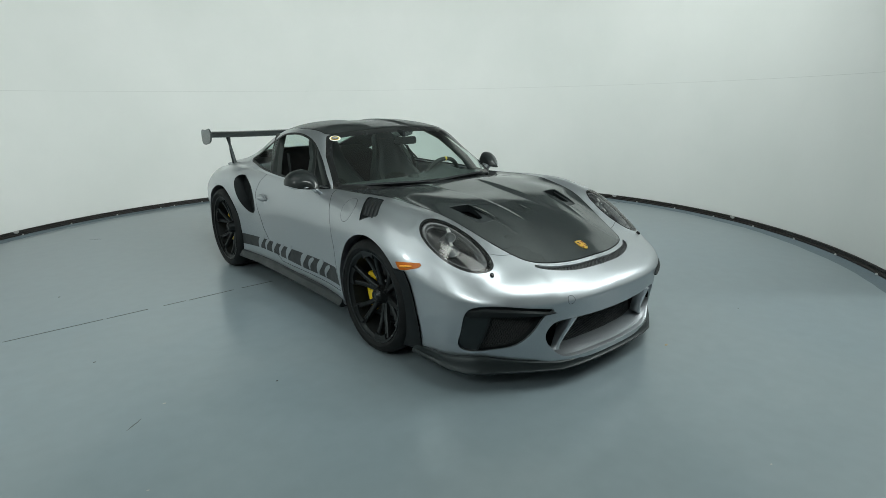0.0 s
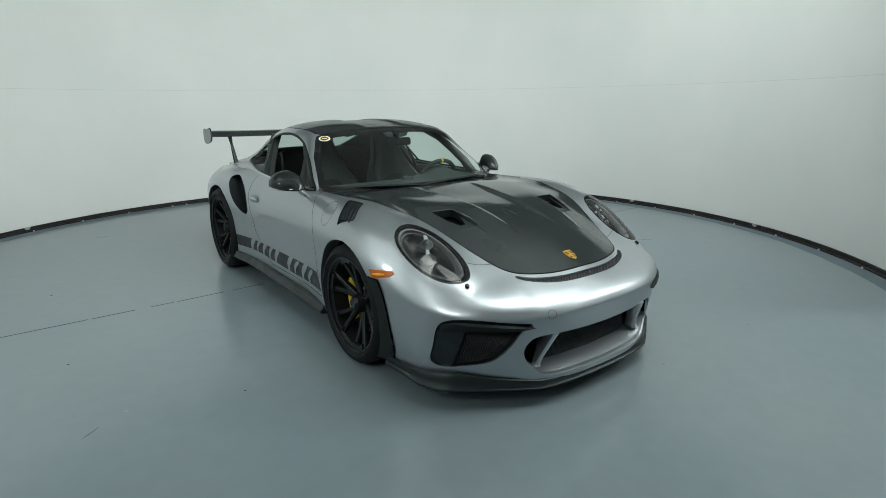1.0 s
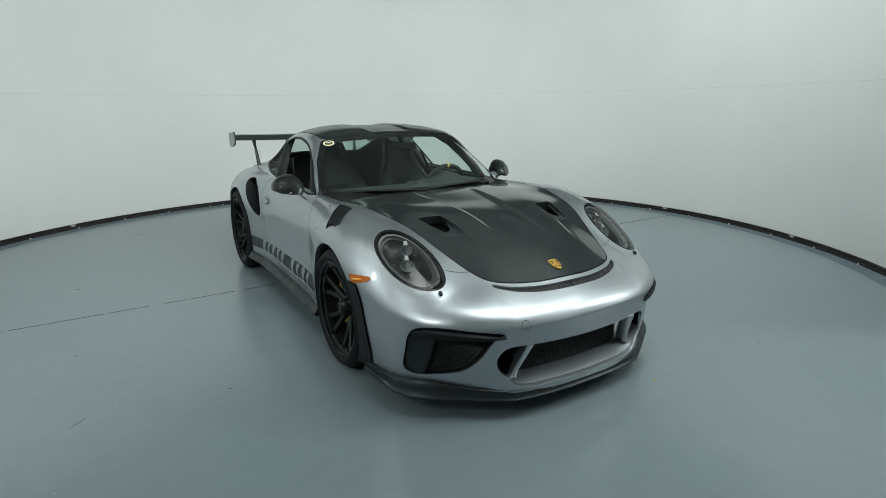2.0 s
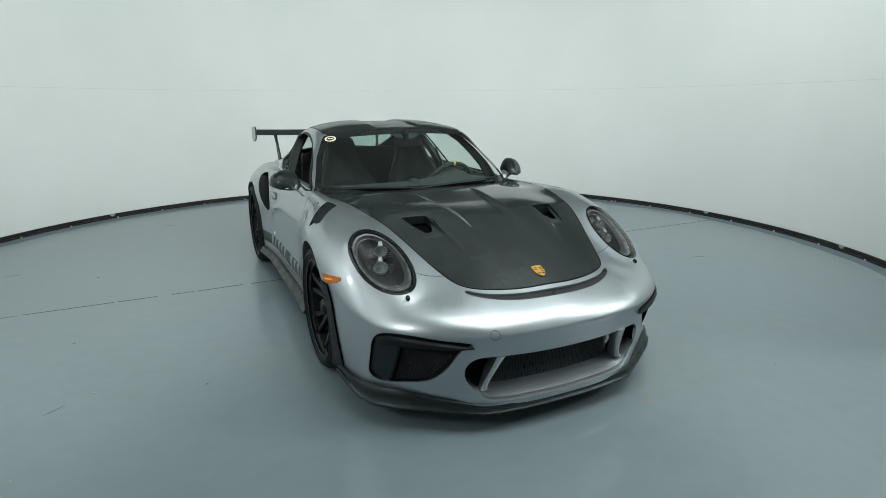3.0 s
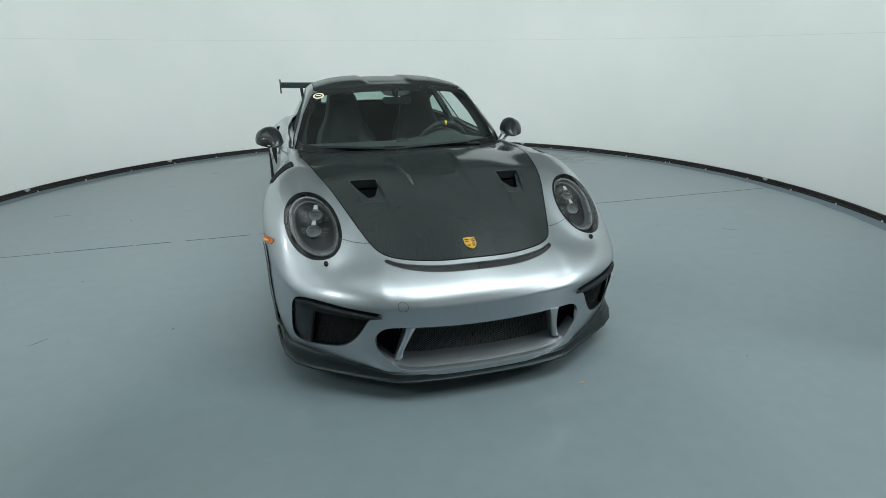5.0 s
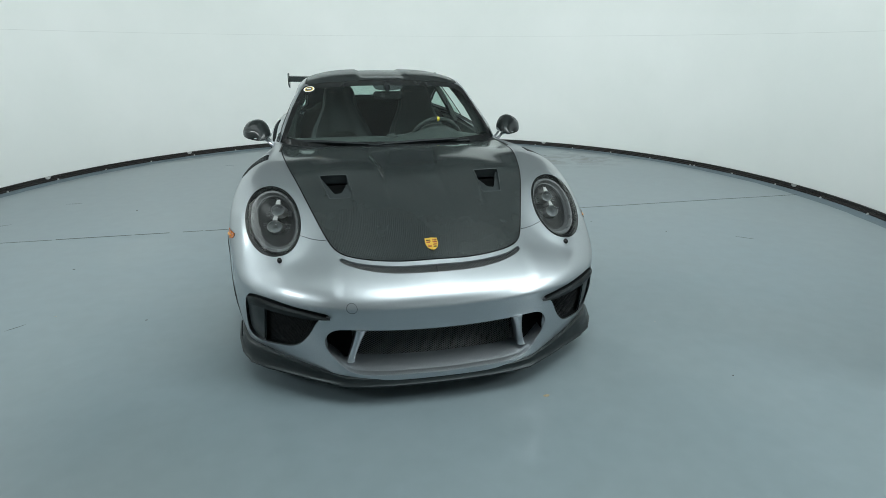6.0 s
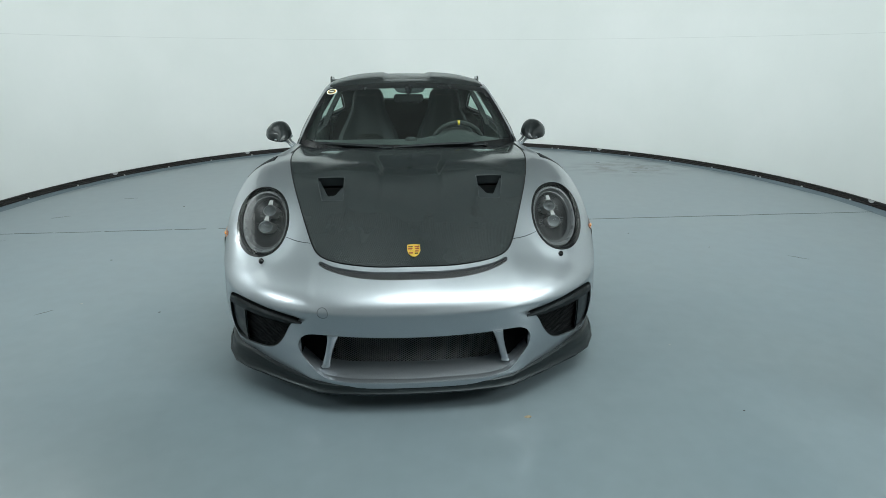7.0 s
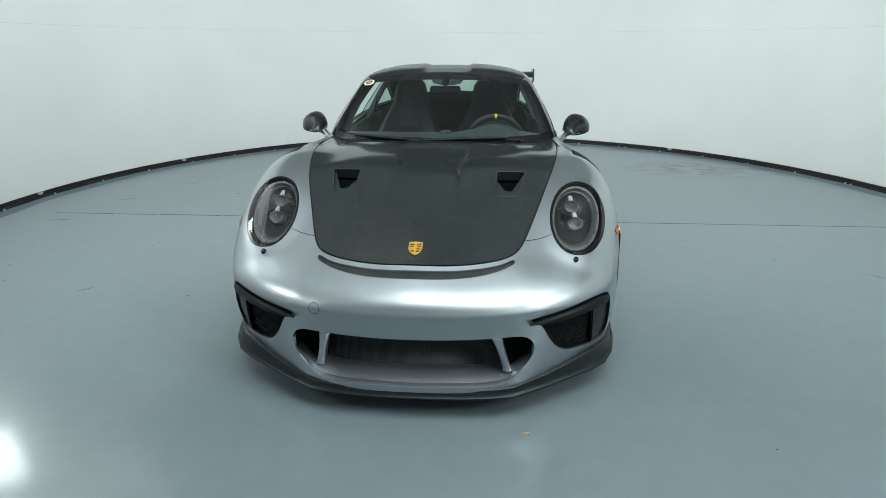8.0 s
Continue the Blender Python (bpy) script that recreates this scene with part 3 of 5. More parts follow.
def smooth_loop(points, count=48):
    """A rounded closed outline through some points."""
    pts = np.array(points, float)
    n = len(pts)
    ext = np.concatenate([pts[-3:], pts, pts[:3]])
    ts = np.r_[0, np.cumsum(np.sqrt(np.linalg.norm(np.diff(ext, axis=0), axis=1)))]
    return cubic(ts, ext, np.linspace(ts[3], ts[n + 3], count, endpoint=False))


def bend(points, step=0.02):
    """A rounded open line through some points."""
    pts = np.array(points, float)
    ts = np.r_[0, np.cumsum(np.sqrt(np.linalg.norm(np.diff(pts, axis=0), axis=1)))]
    n = int(np.linalg.norm(np.diff(pts, axis=0), axis=1).sum() / step) + 2
    return [tuple(q) for q in cubic(ts, pts, np.linspace(0, ts[-1], n))]


def slope(a, b, v):
    s = np.clip((v - a) / (b - a), 0, 1)
    return s * s * (3 - 2 * s)


def sec(*triples):
    return np.array(triples, float)


# lower body: each section runs from the middle line outwards and down to the sill; those of the nose fan out forwards
LOWER = [
    sec((0, -0.35, 0.828), (0, -0.55, 0.765), (0, -0.74, 0.688), (0, -0.86, 0.628), (0, -0.95, 0.58), (0, -1.038, 0.527), (0, -1.07, 0.478), (0, -1.068, 0.448), (0, -1.055, 0.35), (0, -1.045, 0.127)),
    sec((0, -0.32, 0.835), (0.06, -0.52, 0.775), (0.13, -0.71, 0.695), (0.17, -0.83, 0.633), (0.2, -0.925, 0.583), (0.216, -1.021, 0.53), (0.22, -1.06, 0.48), (0.22, -1.058, 0.45), (0.22, -1.045, 0.35), (0.22, -1.035, 0.127)),
    sec((0, -0.27, 0.848), (0.13, -0.46, 0.797), (0.26, -0.65, 0.714), (0.34, -0.775, 0.645), (0.4, -0.87, 0.594), (0.438, -0.973, 0.534), (0.45, -1.015, 0.483), (0.451, -1.013, 0.453), (0.455, -1, 0.35), (0.45, -0.972, 0.132)),
    sec((0, -0.2, 0.862), (0.19, -0.36, 0.826), (0.36, -0.53, 0.752), (0.49, -0.655, 0.672), (0.59, -0.755, 0.614), (0.661, -0.851, 0.549), (0.69, -0.89, 0.488), (0.691, -0.889, 0.458), (0.69, -0.872, 0.35), (0.672, -0.818, 0.138)),
    sec((0, -0.1, 0.874), (0.24, -0.22, 0.858), (0.42, -0.34, 0.82), (0.555, -0.45, 0.767), (0.69, -0.57, 0.718), (0.799, -0.671, 0.592), (0.84, -0.71, 0.508), (0.842, -0.71, 0.478), (0.85, -0.705, 0.36), (0.832, -0.655, 0.152)),
    sec((0, 0, 0.883), (0.25, -0.08, 0.878), (0.44, -0.17, 0.864), (0.585, -0.26, 0.838), (0.71, -0.36, 0.822), (0.835, -0.45, 0.728), (0.905, -0.5, 0.58), (0.909, -0.5, 0.524), (0.914, -0.5, 0.38), (0.886, -0.475, 0.165)),
    sec((0, 0.1, 0.892), (0.26, 0.05, 0.890), (0.46, -0.01, 0.883), (0.61, -0.08, 0.868), (0.735, -0.16, 0.874), (0.862, -0.22, 0.806), (0.943, -0.26, 0.66), (0.944, -0.26, 0.559), (0.945, -0.26, 0.42), (0.935, -0.25, 0.16)),
    sec((0, 0.22, 0.901), (0.27, 0.2, 0.900), (0.48, 0.16, 0.896), (0.63, 0.1, 0.889), (0.75, 0.04, 0.9), (0.873, 0, 0.845), (0.945, 0, 0.7), (0.946, 0, 0.582), (0.948, 0, 0.42), (0.93, 0, 0.17)),
    sec((0, 0.38, 0.906), (0.28, 0.37, 0.905), (0.5, 0.34, 0.899), (0.65, 0.3, 0.889), (0.765, 0.28, 0.9), (0.865, 0.29, 0.82), (0.915, 0.3, 0.68), (0.916, 0.3, 0.571), (0.918, 0.3, 0.42), (0.9, 0.3, 0.19)),
    sec((0, 0.62, 0.885), (0.3, 0.62, 0.885), (0.52, 0.62, 0.885), (0.66, 0.63, 0.885), (0.755, 0.64, 0.888), (0.825, 0.65, 0.8), (0.865, 0.65, 0.66), (0.869, 0.65, 0.559), (0.875, 0.65, 0.42), (0.86, 0.65, 0.2)),
    sec((0, 1.2, 0.885), (0.3, 1.2, 0.885), (0.52, 1.2, 0.885), (0.67, 1.2, 0.89), (0.755, 1.2, 0.895), (0.82, 1.2, 0.8), (0.855, 1.2, 0.65), (0.859, 1.2, 0.549), (0.865, 1.2, 0.41), (0.855, 1.2, 0.2)),
    sec((0, 1.7, 0.895), (0.3, 1.7, 0.895), (0.52, 1.7, 0.895), (0.66, 1.7, 0.902), (0.745, 1.7, 0.905), (0.81, 1.7, 0.815), (0.85, 1.7, 0.66), (0.858, 1.7, 0.555), (0.87, 1.7, 0.41), (0.86, 1.7, 0.2)),
    sec((0, 2.1, 0.905), (0.3, 2.1, 0.905), (0.5, 2.1, 0.905), (0.64, 2.1, 0.912), (0.75, 2.1, 0.905), (0.86, 2.1, 0.82), (0.91, 2.1, 0.66), (0.912, 2.1, 0.559), (0.915, 2.1, 0.42), (0.9, 2.1, 0.2)),
    sec((0, 2.45, 0.9), (0.3, 2.45, 0.9), (0.5, 2.45, 0.9), (0.64, 2.45, 0.905), (0.76, 2.45, 0.9), (0.88, 2.45, 0.815), (0.945, 2.45, 0.68), (0.946, 2.45, 0.571), (0.948, 2.45, 0.42), (0.935, 2.45, 0.17)),
    sec((0, 2.8, 0.89), (0.3, 2.8, 0.89), (0.5, 2.8, 0.89), (0.63, 2.8, 0.89), (0.735, 2.8, 0.88), (0.85, 2.8, 0.8), (0.915, 2.8, 0.67), (0.918, 2.8, 0.565), (0.92, 2.8, 0.42), (0.91, 2.8, 0.18)),
    sec((0, 3.15, 0.86), (0.28, 3.15, 0.86), (0.48, 3.15, 0.855), (0.6, 3.15, 0.85), (0.68, 3.15, 0.835), (0.775, 3.15, 0.755), (0.825, 3.15, 0.64), (0.824, 3.15, 0.548), (0.82, 3.15, 0.42), (0.80, 3.13, 0.22)),
    sec((0, 3.42, 0.8), (0.26, 3.42, 0.8), (0.45, 3.41, 0.795), (0.56, 3.4, 0.785), (0.62, 3.39, 0.765), (0.69, 3.37, 0.69), (0.73, 3.35, 0.58), (0.727, 3.342, 0.513), (0.72, 3.33, 0.42), (0.70, 3.3, 0.26)),
    sec((0, 3.53, 0.7), (0.25, 3.53, 0.7), (0.42, 3.52, 0.695), (0.52, 3.51, 0.685), (0.57, 3.5, 0.665), (0.62, 3.48, 0.61), (0.65, 3.46, 0.53), (0.648, 3.452, 0.484), (0.645, 3.44, 0.42), (0.63, 3.41, 0.3)),
]
# cabin: from the middle of the windscreen and roof outwards to the belt line
CABIN = [
    sec((0, .36, .855), (.27, .39, .855), (.50, .47, .853), (.672, .575, .848), (.722, .63, .846), (.750, .68, .838), (.762, .72, .83)),
    sec((0, .58, 1.015), (.25, .61, 1.010), (.495, .68, .997), (.695, .772, .966), (.733, .81, .944), (.757, .83, .900), (.775, .85, .850)),
    sec((0, .79, 1.147), (.235, .81, 1.142), (.464, .87, 1.127), (.642, .942, 1.093), (.682, .985, 1.066), (.730, 1.0, .980), (.768, 1.0, .870)),
    sec((0, 1.02, 1.264), (.22, 1.03, 1.260), (.41, 1.06, 1.246), (.572, 1.088, 1.219), (.618, 1.13, 1.184), (.686, 1.17, 1.045), (.757, 1.17, .882)),
    sec((0, 1.36, 1.316), (.22, 1.36, 1.312), (.405, 1.37, 1.296), (.546, 1.39, 1.262), (.603, 1.40, 1.218), (.685, 1.40, 1.065), (.760, 1.40, .890)),
    sec((0, 1.80, 1.305), (.22, 1.80, 1.300), (.39, 1.80, 1.282), (.523, 1.80, 1.244), (.578, 1.80, 1.198), (.663, 1.80, 1.050), (.753, 1.80, .895)),
    sec((0, 2.20, 1.220), (.21, 2.20, 1.214), (.37, 2.20, 1.194), (.485, 2.20, 1.156), (.537, 2.20, 1.118), (.62, 2.20, 1.005), (.72, 2.20, .895)),
    sec((0, 2.60, 1.085), (.21, 2.60, 1.080), (.36, 2.60, 1.060), (.46, 2.60, 1.025), (.51, 2.60, .998), (.59, 2.60, .945), (.67, 2.60, .880)),
    sec((0, 3.00, .965), (.21, 3.00, .960), (.36, 3.00, .945), (.46, 3.00, .920), (.52, 3.00, .902), (.58, 3.00, .880), (.64, 3.00, .850)),
    sec((0, 3.36, .855), (.21, 3.36, .852), (.36, 3.36, .842), (.46, 3.35, .830), (.52, 3.35, .820), (.58, 3.34, .808), (.64, 3.33, .79)),
]


# ---- the car ----
def sculpt(half):
    """Raised rims round the headlamps, and soft creases in the nose."""
    du, dv = np.gradient(half, axis=0), np.gradient(half, axis=1)
    n = np.cross(du, dv)
    n /= np.linalg.norm(n, axis=2, keepdims=True) + 1e-12
    if n[n.shape[0] // 2, 2, 2] < 0:
        n = -n
    p = half.reshape(-1, 3)
    x, y, z = p.T
    rim = 0.004 * (1 - slope(.000, .065, poly(LAMP)(p))) * slope(.50, .56, z)
    crown = 0.0035 * slope(.40, .455, x) * slope(-.76, -.90, y) * slope(.475, .54, z)
    edge = 0.0025 * np.exp(-((z - .474) / .012) ** 2) * slope(-.55, -.70, y) * slope(.80, .50, x)
    flare = 0.014 * slope(.255, .15, z) * slope(-.50, -.70, y) * slope(.55, .42, x)
    lift = (rim + crown + edge + flare).reshape(half.shape[:2])
    out = half + n * lift[..., None]
    out[:, 0, 0] = 0
    return out


LAMP = smooth_loop([(.575, -.56), (.579, -.633), (.596, -.688), (.624, -.724), (.662, -.736), (.708, -.722), (.751, -.685), (.788, -.63), (.817, -.562), (.833, -.486), (.834, -.413), (.818, -.359), (.787, -.327), (.744, -.315), (.694, -.323), (.649, -.355), (.612, -.411), (.587, -.481)], 72)
CAR = thing("sports_car", (0, 1.23, 0), "silver sports coupe with carbon bonnet, black wheels and tall rear wing", "car")
low, cab = Skin(sculpt(drape(LOWER, 0.0125, 8, True))), Skin(drape(CABIN, 0.0135))
body = low.faces
AXLES = ((0.0, 0.345, 0.378), (2.453, 0.360, 0.393))
arches = []
for ay, az, ar in AXLES:
    ring = mix(lambda p, ay=ay, az=az, ar=ar: np.hypot(p[:, 1] - ay, p[:, 2] - az) - ar, lambda p: 0.62 - np.abs(p[:, 0]))
    hole, body = low.cut(body, ring)
    arches.append(hole)
# floor of the cabin
cabin_plan = poly([(-1, .47), (0, .47), (.27, .50), (.50, .58), (.63, .68), (.70, .80), (.715, 1.2), (.715, 1.8), (.66, 2.2), (.60, 2.6), (.55, 3.0), (-1, 3.0)], 0, (0, 1), True)
hole, body = low.cut(body, mix(cabin_plan, lambda p: 0.6 - p[:, 2]))

HOOD = [(-1, -.860)] + bend([(-.24, -.860), (-.12, -.880), (0, -.886), (.12, -.880), (.24, -.860), (.34, -.828), (.41, -.778), (.448, -.712), (.478, -.630), (.535, -.46), (.585, -.30), (.645, -.05), (.686, .20), (.703, .42), (.702, .565)]) + bend([(.655, .545), (.50, .425), (.27, .35), (0, .325), (-.27, .35)]) + [(-1, .35)]
hood_field = mix(poly(HOOD, 0, (0, 1), True), lambda p: 0.55 - p[:, 2])
GAPW = 0.0035


def seam(skin, faces, field, name, width=GAPW, depth=0.004):
    """Parts a panel from the rest with a dark groove between; returns the panel and the rest."""
    inner, rest = skin.cut(faces, lambda p: field(p) + width / 2)
    groove, rest = skin.cut(rest, lambda p: field(p) - width / 2)
    for piece in islands(groove):
        gap = skin_part("panel_gap", skin, piece, GAP, CAR, lift=-depth)
        reveal("gap_side", skin, piece, depth, GAP, gap)
    return inner, rest


hood, body = seam(low, body, hood_field, "bonnet", 0.006, 0.008)
# black scuttle between bonnet and windscreen
cowl, body = low.cut(body, mix(lambda p: 0.30 - p[:, 1], lambda p: p[:, 1] - 0.95, lambda p: np.abs(p[:, 0]) - 0.715, lambda p: 0.8 - p[:, 2]))
skin_part("scuttle", low, cowl, BLACK, CAR, "black plastic scuttle panel")

# bonnet vents
VENT = [(.350, -.228), (.474, -.212), (.432, -.415), (.338, -.432)]
vent_field = mix(poly(VENT, 0.010, (0, 1), True), lambda p: 0.6 - p[:, 2])
vents, hood = low.cut(hood, vent_field)
# centre of the bonnet: shallow raised channels
HOODOB = skin_part("bonnet", low, hood, CARBON, CAR, "carbon-fibre bonnet with two air vents", 0.001)
me = HOODOB.data


def bonnet_rise(x, y):
    """Two ridges that run forwards from the scuttle and fade, and flares ahead of the vents."""
    mid = 0.205 - 0.055 * slope(.30, -.20, y)
    fade = (1 - slope(-.15, -.66, y)) * slope(.40, -.02, y)
    dip = -0.015 * (1 - slope(mid - 0.010, mid + 0.022, np.abs(x))) * fade
    line = .345 - .12 * (-.23 - y)
    flare = 0.007 * np.exp(-((np.abs(x) - line) / .011) ** 2) * slope(-.22, -.36, y) * slope(-.66, -.42, y)
    return dip + flare


for v in me.vertices:
    v.co.z += float(bonnet_rise(v.co.x, v.co.y))
me.normals_split_custom_set_from_vertices([(0, 0, 0)] * len(me.vertices))


def vent_box(s):
    region = [f for f in vents if low.p[f[0]][0] * s > 0]
    reveal("vent_wall", low, region, 0, SATIN, HOODOB, "satin vent surround", to=(0.0, 0.0, -0.045))
    mouth, ramp_faces = low.cut(region, lambda p: -.385 - p[:, 1] + 3.0 * np.maximum(0, np.abs(np.abs(p[:, 0]) - .394) - .018))
    # the mouth is coloured near black for the shade down the vent
    for name, faces, mat, a, b in (("vent_floor", ramp_faces, VENTFLOOR, .003, .016), ("vent_mouth", mouth, SHADEBLACK, .018, .055)):
        used = sorted({v for f in faces for v in f})
        at = {v: k for k, v in enumerate(used)}
        p = np.array([low.p[v] for v in used])
        p = p + np.stack([0 * p[:, 0], 0 * p[:, 0], -a - (b - a) * slope(-.43, -.25, p[:, 1])], 1)
        part(name, p, [tuple(at[v] for v in f) for f in faces], mat, HOODOB, "satin black vent ramp" if name == "vent_floor" else "vent mouth blackened as deep shade")
    ring = smooth_loop([(.345, -.222), (.478, -.205), (.482, -.214), (.437, -.418), (.430, -.425), (.336, -.441), (.331, -.432), (.341, -.230)], 48)
    rim = []
    for u, w in ring:
        rim.append((s * u, w, height(u, w) + 0.0005))
    Geo().tube(rim + rim[:2], 0.003, 6, .7).make("vent_lip", VENTFLOOR, HOODOB)


top_half = np.array([p for p, n in zip(low.p, low.n) if n[2] > 0.25 and p[0] >= -0.02])


def height(x, y):
    """The height of the upper bodywork over a place of the plan."""
    d = np.hypot(top_half[:, 0] - x, top_half[:, 1] - y)
    k = np.argsort(d)[:9]
    w = 1 / (d[k] + 0.003) ** 2
    return float((top_half[k, 2] * w).sum() / w.sum())


both(vent_box)

# front: slot under the bonnet, middle intake, corner ducts, lamps
slot_field = mix(poly([(-1, -.913)] + bend([(-.27, -.913), (-.14, -.941), (0, -.950), (.14, -.941), (.27, -.913), (.36, -.872), (.402, -.838), (.418, -.816)]) + bend([(.402, -.812), (.35, -.850), (.24, -.886), (.12, -.906), (0, -.912), (-.12, -.906), (-.24, -.886)]) + [(-1, -.886)], 0.001, (0, 1), True), lambda p: 0.53 - p[:, 2])
slot, body = low.cut(body, slot_field)
reveal("slot_wall", low, slot, 0, PAINT, CAR, "silver slot edge", to=(0, 0.006, -0.012))
# shallow near-black sheet in place of the shade inside the slot
skin_part("slot_back", low, slot, SHADEBLACK, CAR, "near-black sheet for the shade inside the slot", -0.026)

INTAKE = smooth_loop([(0, .366), (.22, .369), (.40, .374), (.466, .361), (.497, .308), (.474, .240), (.425, .186), (.375, .159), (.18, .153), (0, .151), (-.18, .153), (-.375, .159), (-.425, .186), (-.474, .240), (-.497, .308), (-.466, .361), (-.40, .374), (-.22, .369)], 96)
front_only = lambda p: p[:, 1] + 0.55
intake, body = low.cut(body, mix(poly(INTAKE, 0, (0, 2)), front_only))


def intake_parts():
    """Silver surround that funnels back to the mesh, posts and side ducts painted near black for shade."""
    p = np.array([(x, front_y(abs(x), z), z) for x, z in INTAKE])

    def inner(p, y, side, up, down):
        q = p.copy()
        q[:, 0] = np.clip(q[:, 0] * side, -.487, .487)
        q[:, 2] = np.where(q[:, 2] > .27, np.minimum(q[:, 2] - up * slope(.25, .33, q[:, 2]), .362), q[:, 2] + down * slope(.29, .21, q[:, 2]))
        q[:, 1] = np.minimum(y + 0.06 * np.abs(q[:, 0] / .47) ** 2.4, p[:, 1] + (y + 1.055))
        return q

    a, b = inner(p, -1.030, .999, .001, .006), inner(p, -.945, .992, .006, .040)
    mid = (p + a) / 2
    mid[:, 2] = np.where(p[:, 2] < .27, p[:, 2] * .3 + a[:, 2] * .7, mid[:, 2])
    mid2 = a * .5 + b * .5
    sur = Geo().loft([p, mid, a][::-1], caps=False).make("intake_surround", PAINT, CAR, "silver painted intake surround")
    low_run = [k for k in range(len(p)) if p[k, 2] < .268]
    low_run = low_run[low_run.index(min(low_run, key=lambda k: -p[k, 0])):] + low_run[:low_run.index(min(low_run, key=lambda k: -p[k, 0]))]
    high_run = [k % len(p) for k in range(low_run[-1], low_run[0] + len(p) + 1)][: len(p) - len(low_run) + 2]
    Geo().loft([q[low_run] for q in (b, mid2, a)], caps=False, closed=False).make("intake_ledge", PAINT, sur, "silver floor of the intake")
    # upper wall coloured near black, as the overhang's shade; the ledge below stays silver
    Geo().loft([q[high_run] for q in (b, mid2, a)], caps=False, closed=False).make("intake_wall", SHADEBLACK, sur, "upper inner wall of the intake, blackened as if in shade")
    # near-black sheet behind the mesh and in the side ducts, standing for deep shade
    cols, rows = np.linspace(-.50, .50, 60), np.linspace(.15, .38, 10)
    verts = [(x, -.918 + 0.06 * abs(x / .47) ** 2.4, z if abs(x) < .375 else .180 + (z - .15) * .90) for x in cols for z in rows]
    quads = [(i * 10 + j, i * 10 + j + 1, (i + 1) * 10 + j + 1, (i + 1) * 10 + j) for i in range(59) for j in range(9)]
    part("intake_back", verts, [q for q in quads if abs(cols[q[0] // 10]) <= .375 and abs(cols[q[2] // 10]) <= .375], SHADEBLACK, CAR, "near-black sheet for the shade behind the grille")
    for s in (-1, 1):
        side = [q for q in quads if .375 < s * cols[q[0] // 10] and .375 < s * cols[q[2] // 10]]
        ids = sorted({v for q in side for v in q})
        at = {v: k for k, v in enumerate(ids)}
        part("side_duct_shade", [np.array(verts[v]) + (0, -.062, 0) for v in ids], [tuple(at[v] for v in q) for q in side], SHADEBLACK, CAR, "near-black sheet for the shade in the side duct")
        rings = []
        for z, x, y, w in ((.375, .342, -1.032, .022), (.33, .354, -1.012, .017), (.27, .370, -.985, .015), (.225, .383, -.968, .015), (.203, .389, -.964, .016), (.192, .392, -.968, .019)):
            rings.append([(s * (x + u * w), (y + .012 * v) if v < 0 else y + .05, z) for u, v in ((-1, -.1), (-.6, -.75), (0, -1), (.6, -.75), (1, -.1), (1, 1), (-1, 1))])
        Geo().loft(rings).make("intake_post", PAINT, CAR, "silver post beside the mesh grille")


DUCT = smooth_loop([(.800, .472), (.832, .43), (.842, .33), (.836, .245), (.800, .222), (.72, .232), (.635, .252), (.585, .295), (.545, .36), (.505, .42), (.470, .440), (.58, .462), (.70, .480)], 80)
duct_field = mix(poly(DUCT, 0, (0, 2), True), front_only)
duct, body = low.cut(body, duct_field)


def corner_duct(s):
    """A black plastic insert with a flat blade on top and mesh inside."""
    region = [f for f in duct if low.p[f[0]][0] * s > 0]
    reveal("duct_lip", low, region, 0.03, PAINT, CAR, "silver duct lip", to=(-0.004, 0.026, 0))
    shape = poly(DUCT, 0, (0, 2), True)
    mesh_in = mix(shape, lambda p: np.abs(p[:, 0]) - .755 + .12 * (p[:, 2] - .34), lambda p: p[:, 2] - .438)
    inner, frame_faces = low.cut(region, mix(mesh_in, front_only))
    d = skin_part("corner_duct", low, frame_faces, SATIN, CAR, "satin black corner duct insert", -0.012)
    reveal("duct_throat", low, inner, 0, BLACK, d, to=(0.0, 0.05, 0)).location = (0, 0.010, 0)
    # near-black sheet that stands for the shade deep in the duct
    used = sorted({v for f in inner for v in f})
    at = {v: k for k, v in enumerate(used)}
    part("duct_back", [low.p[v] + np.array((0, .055, 0)) for v in used], [tuple(at[v] for v in f) for f in inner], SHADEBLACK, d, "near-black sheet for the shade in the corner duct")
    wire_mesh("duct_mesh", lambda x, z: mesh_in(np.array([[x, 0, z]]))[0] < 0.004, lambda x, z: (x, front_y(abs(x), z) + .036, z), (s * .48, s * .80), (.22, .46), .0105, .0072, d, 0.0010)
    # blade along the top edge, out to a point
    rings = []
    for k, (x, z) in enumerate(((.822, .452), (.78, .470), (.70, .468), (.62, .458), (.54, .445), (.468, .430))):
        w = (.036, .044, .040, .034, .026, .006)[k]
        yy = front_y(x, z)
        rings.append([(s * x, yy - .010, z - .002), (s * x, yy - .020, z - w * .35), (s * x, yy - .012, z - w), (s * x, yy + .03, z - w), (s * x, yy + .03, z - .004)])
    Geo().loft(rings).make("duct_blade", BLACK, d, "black plastic blade")


front_pts = np.array([p for p, n in zip(low.p, low.n) if n[1] < -0.2 and p[0] >= -0.02 and p[2] < 0.62])


def front_y(x, z):
    """How far forward the nose stands at a width and height."""
    dd = np.hypot(front_pts[:, 0] - x, front_pts[:, 2] - z)
    k = np.argsort(dd)[:9]
    w = 1 / (dd[k] + 0.003) ** 2
    return float((front_pts[k, 1] * w).sum() / w.sum())


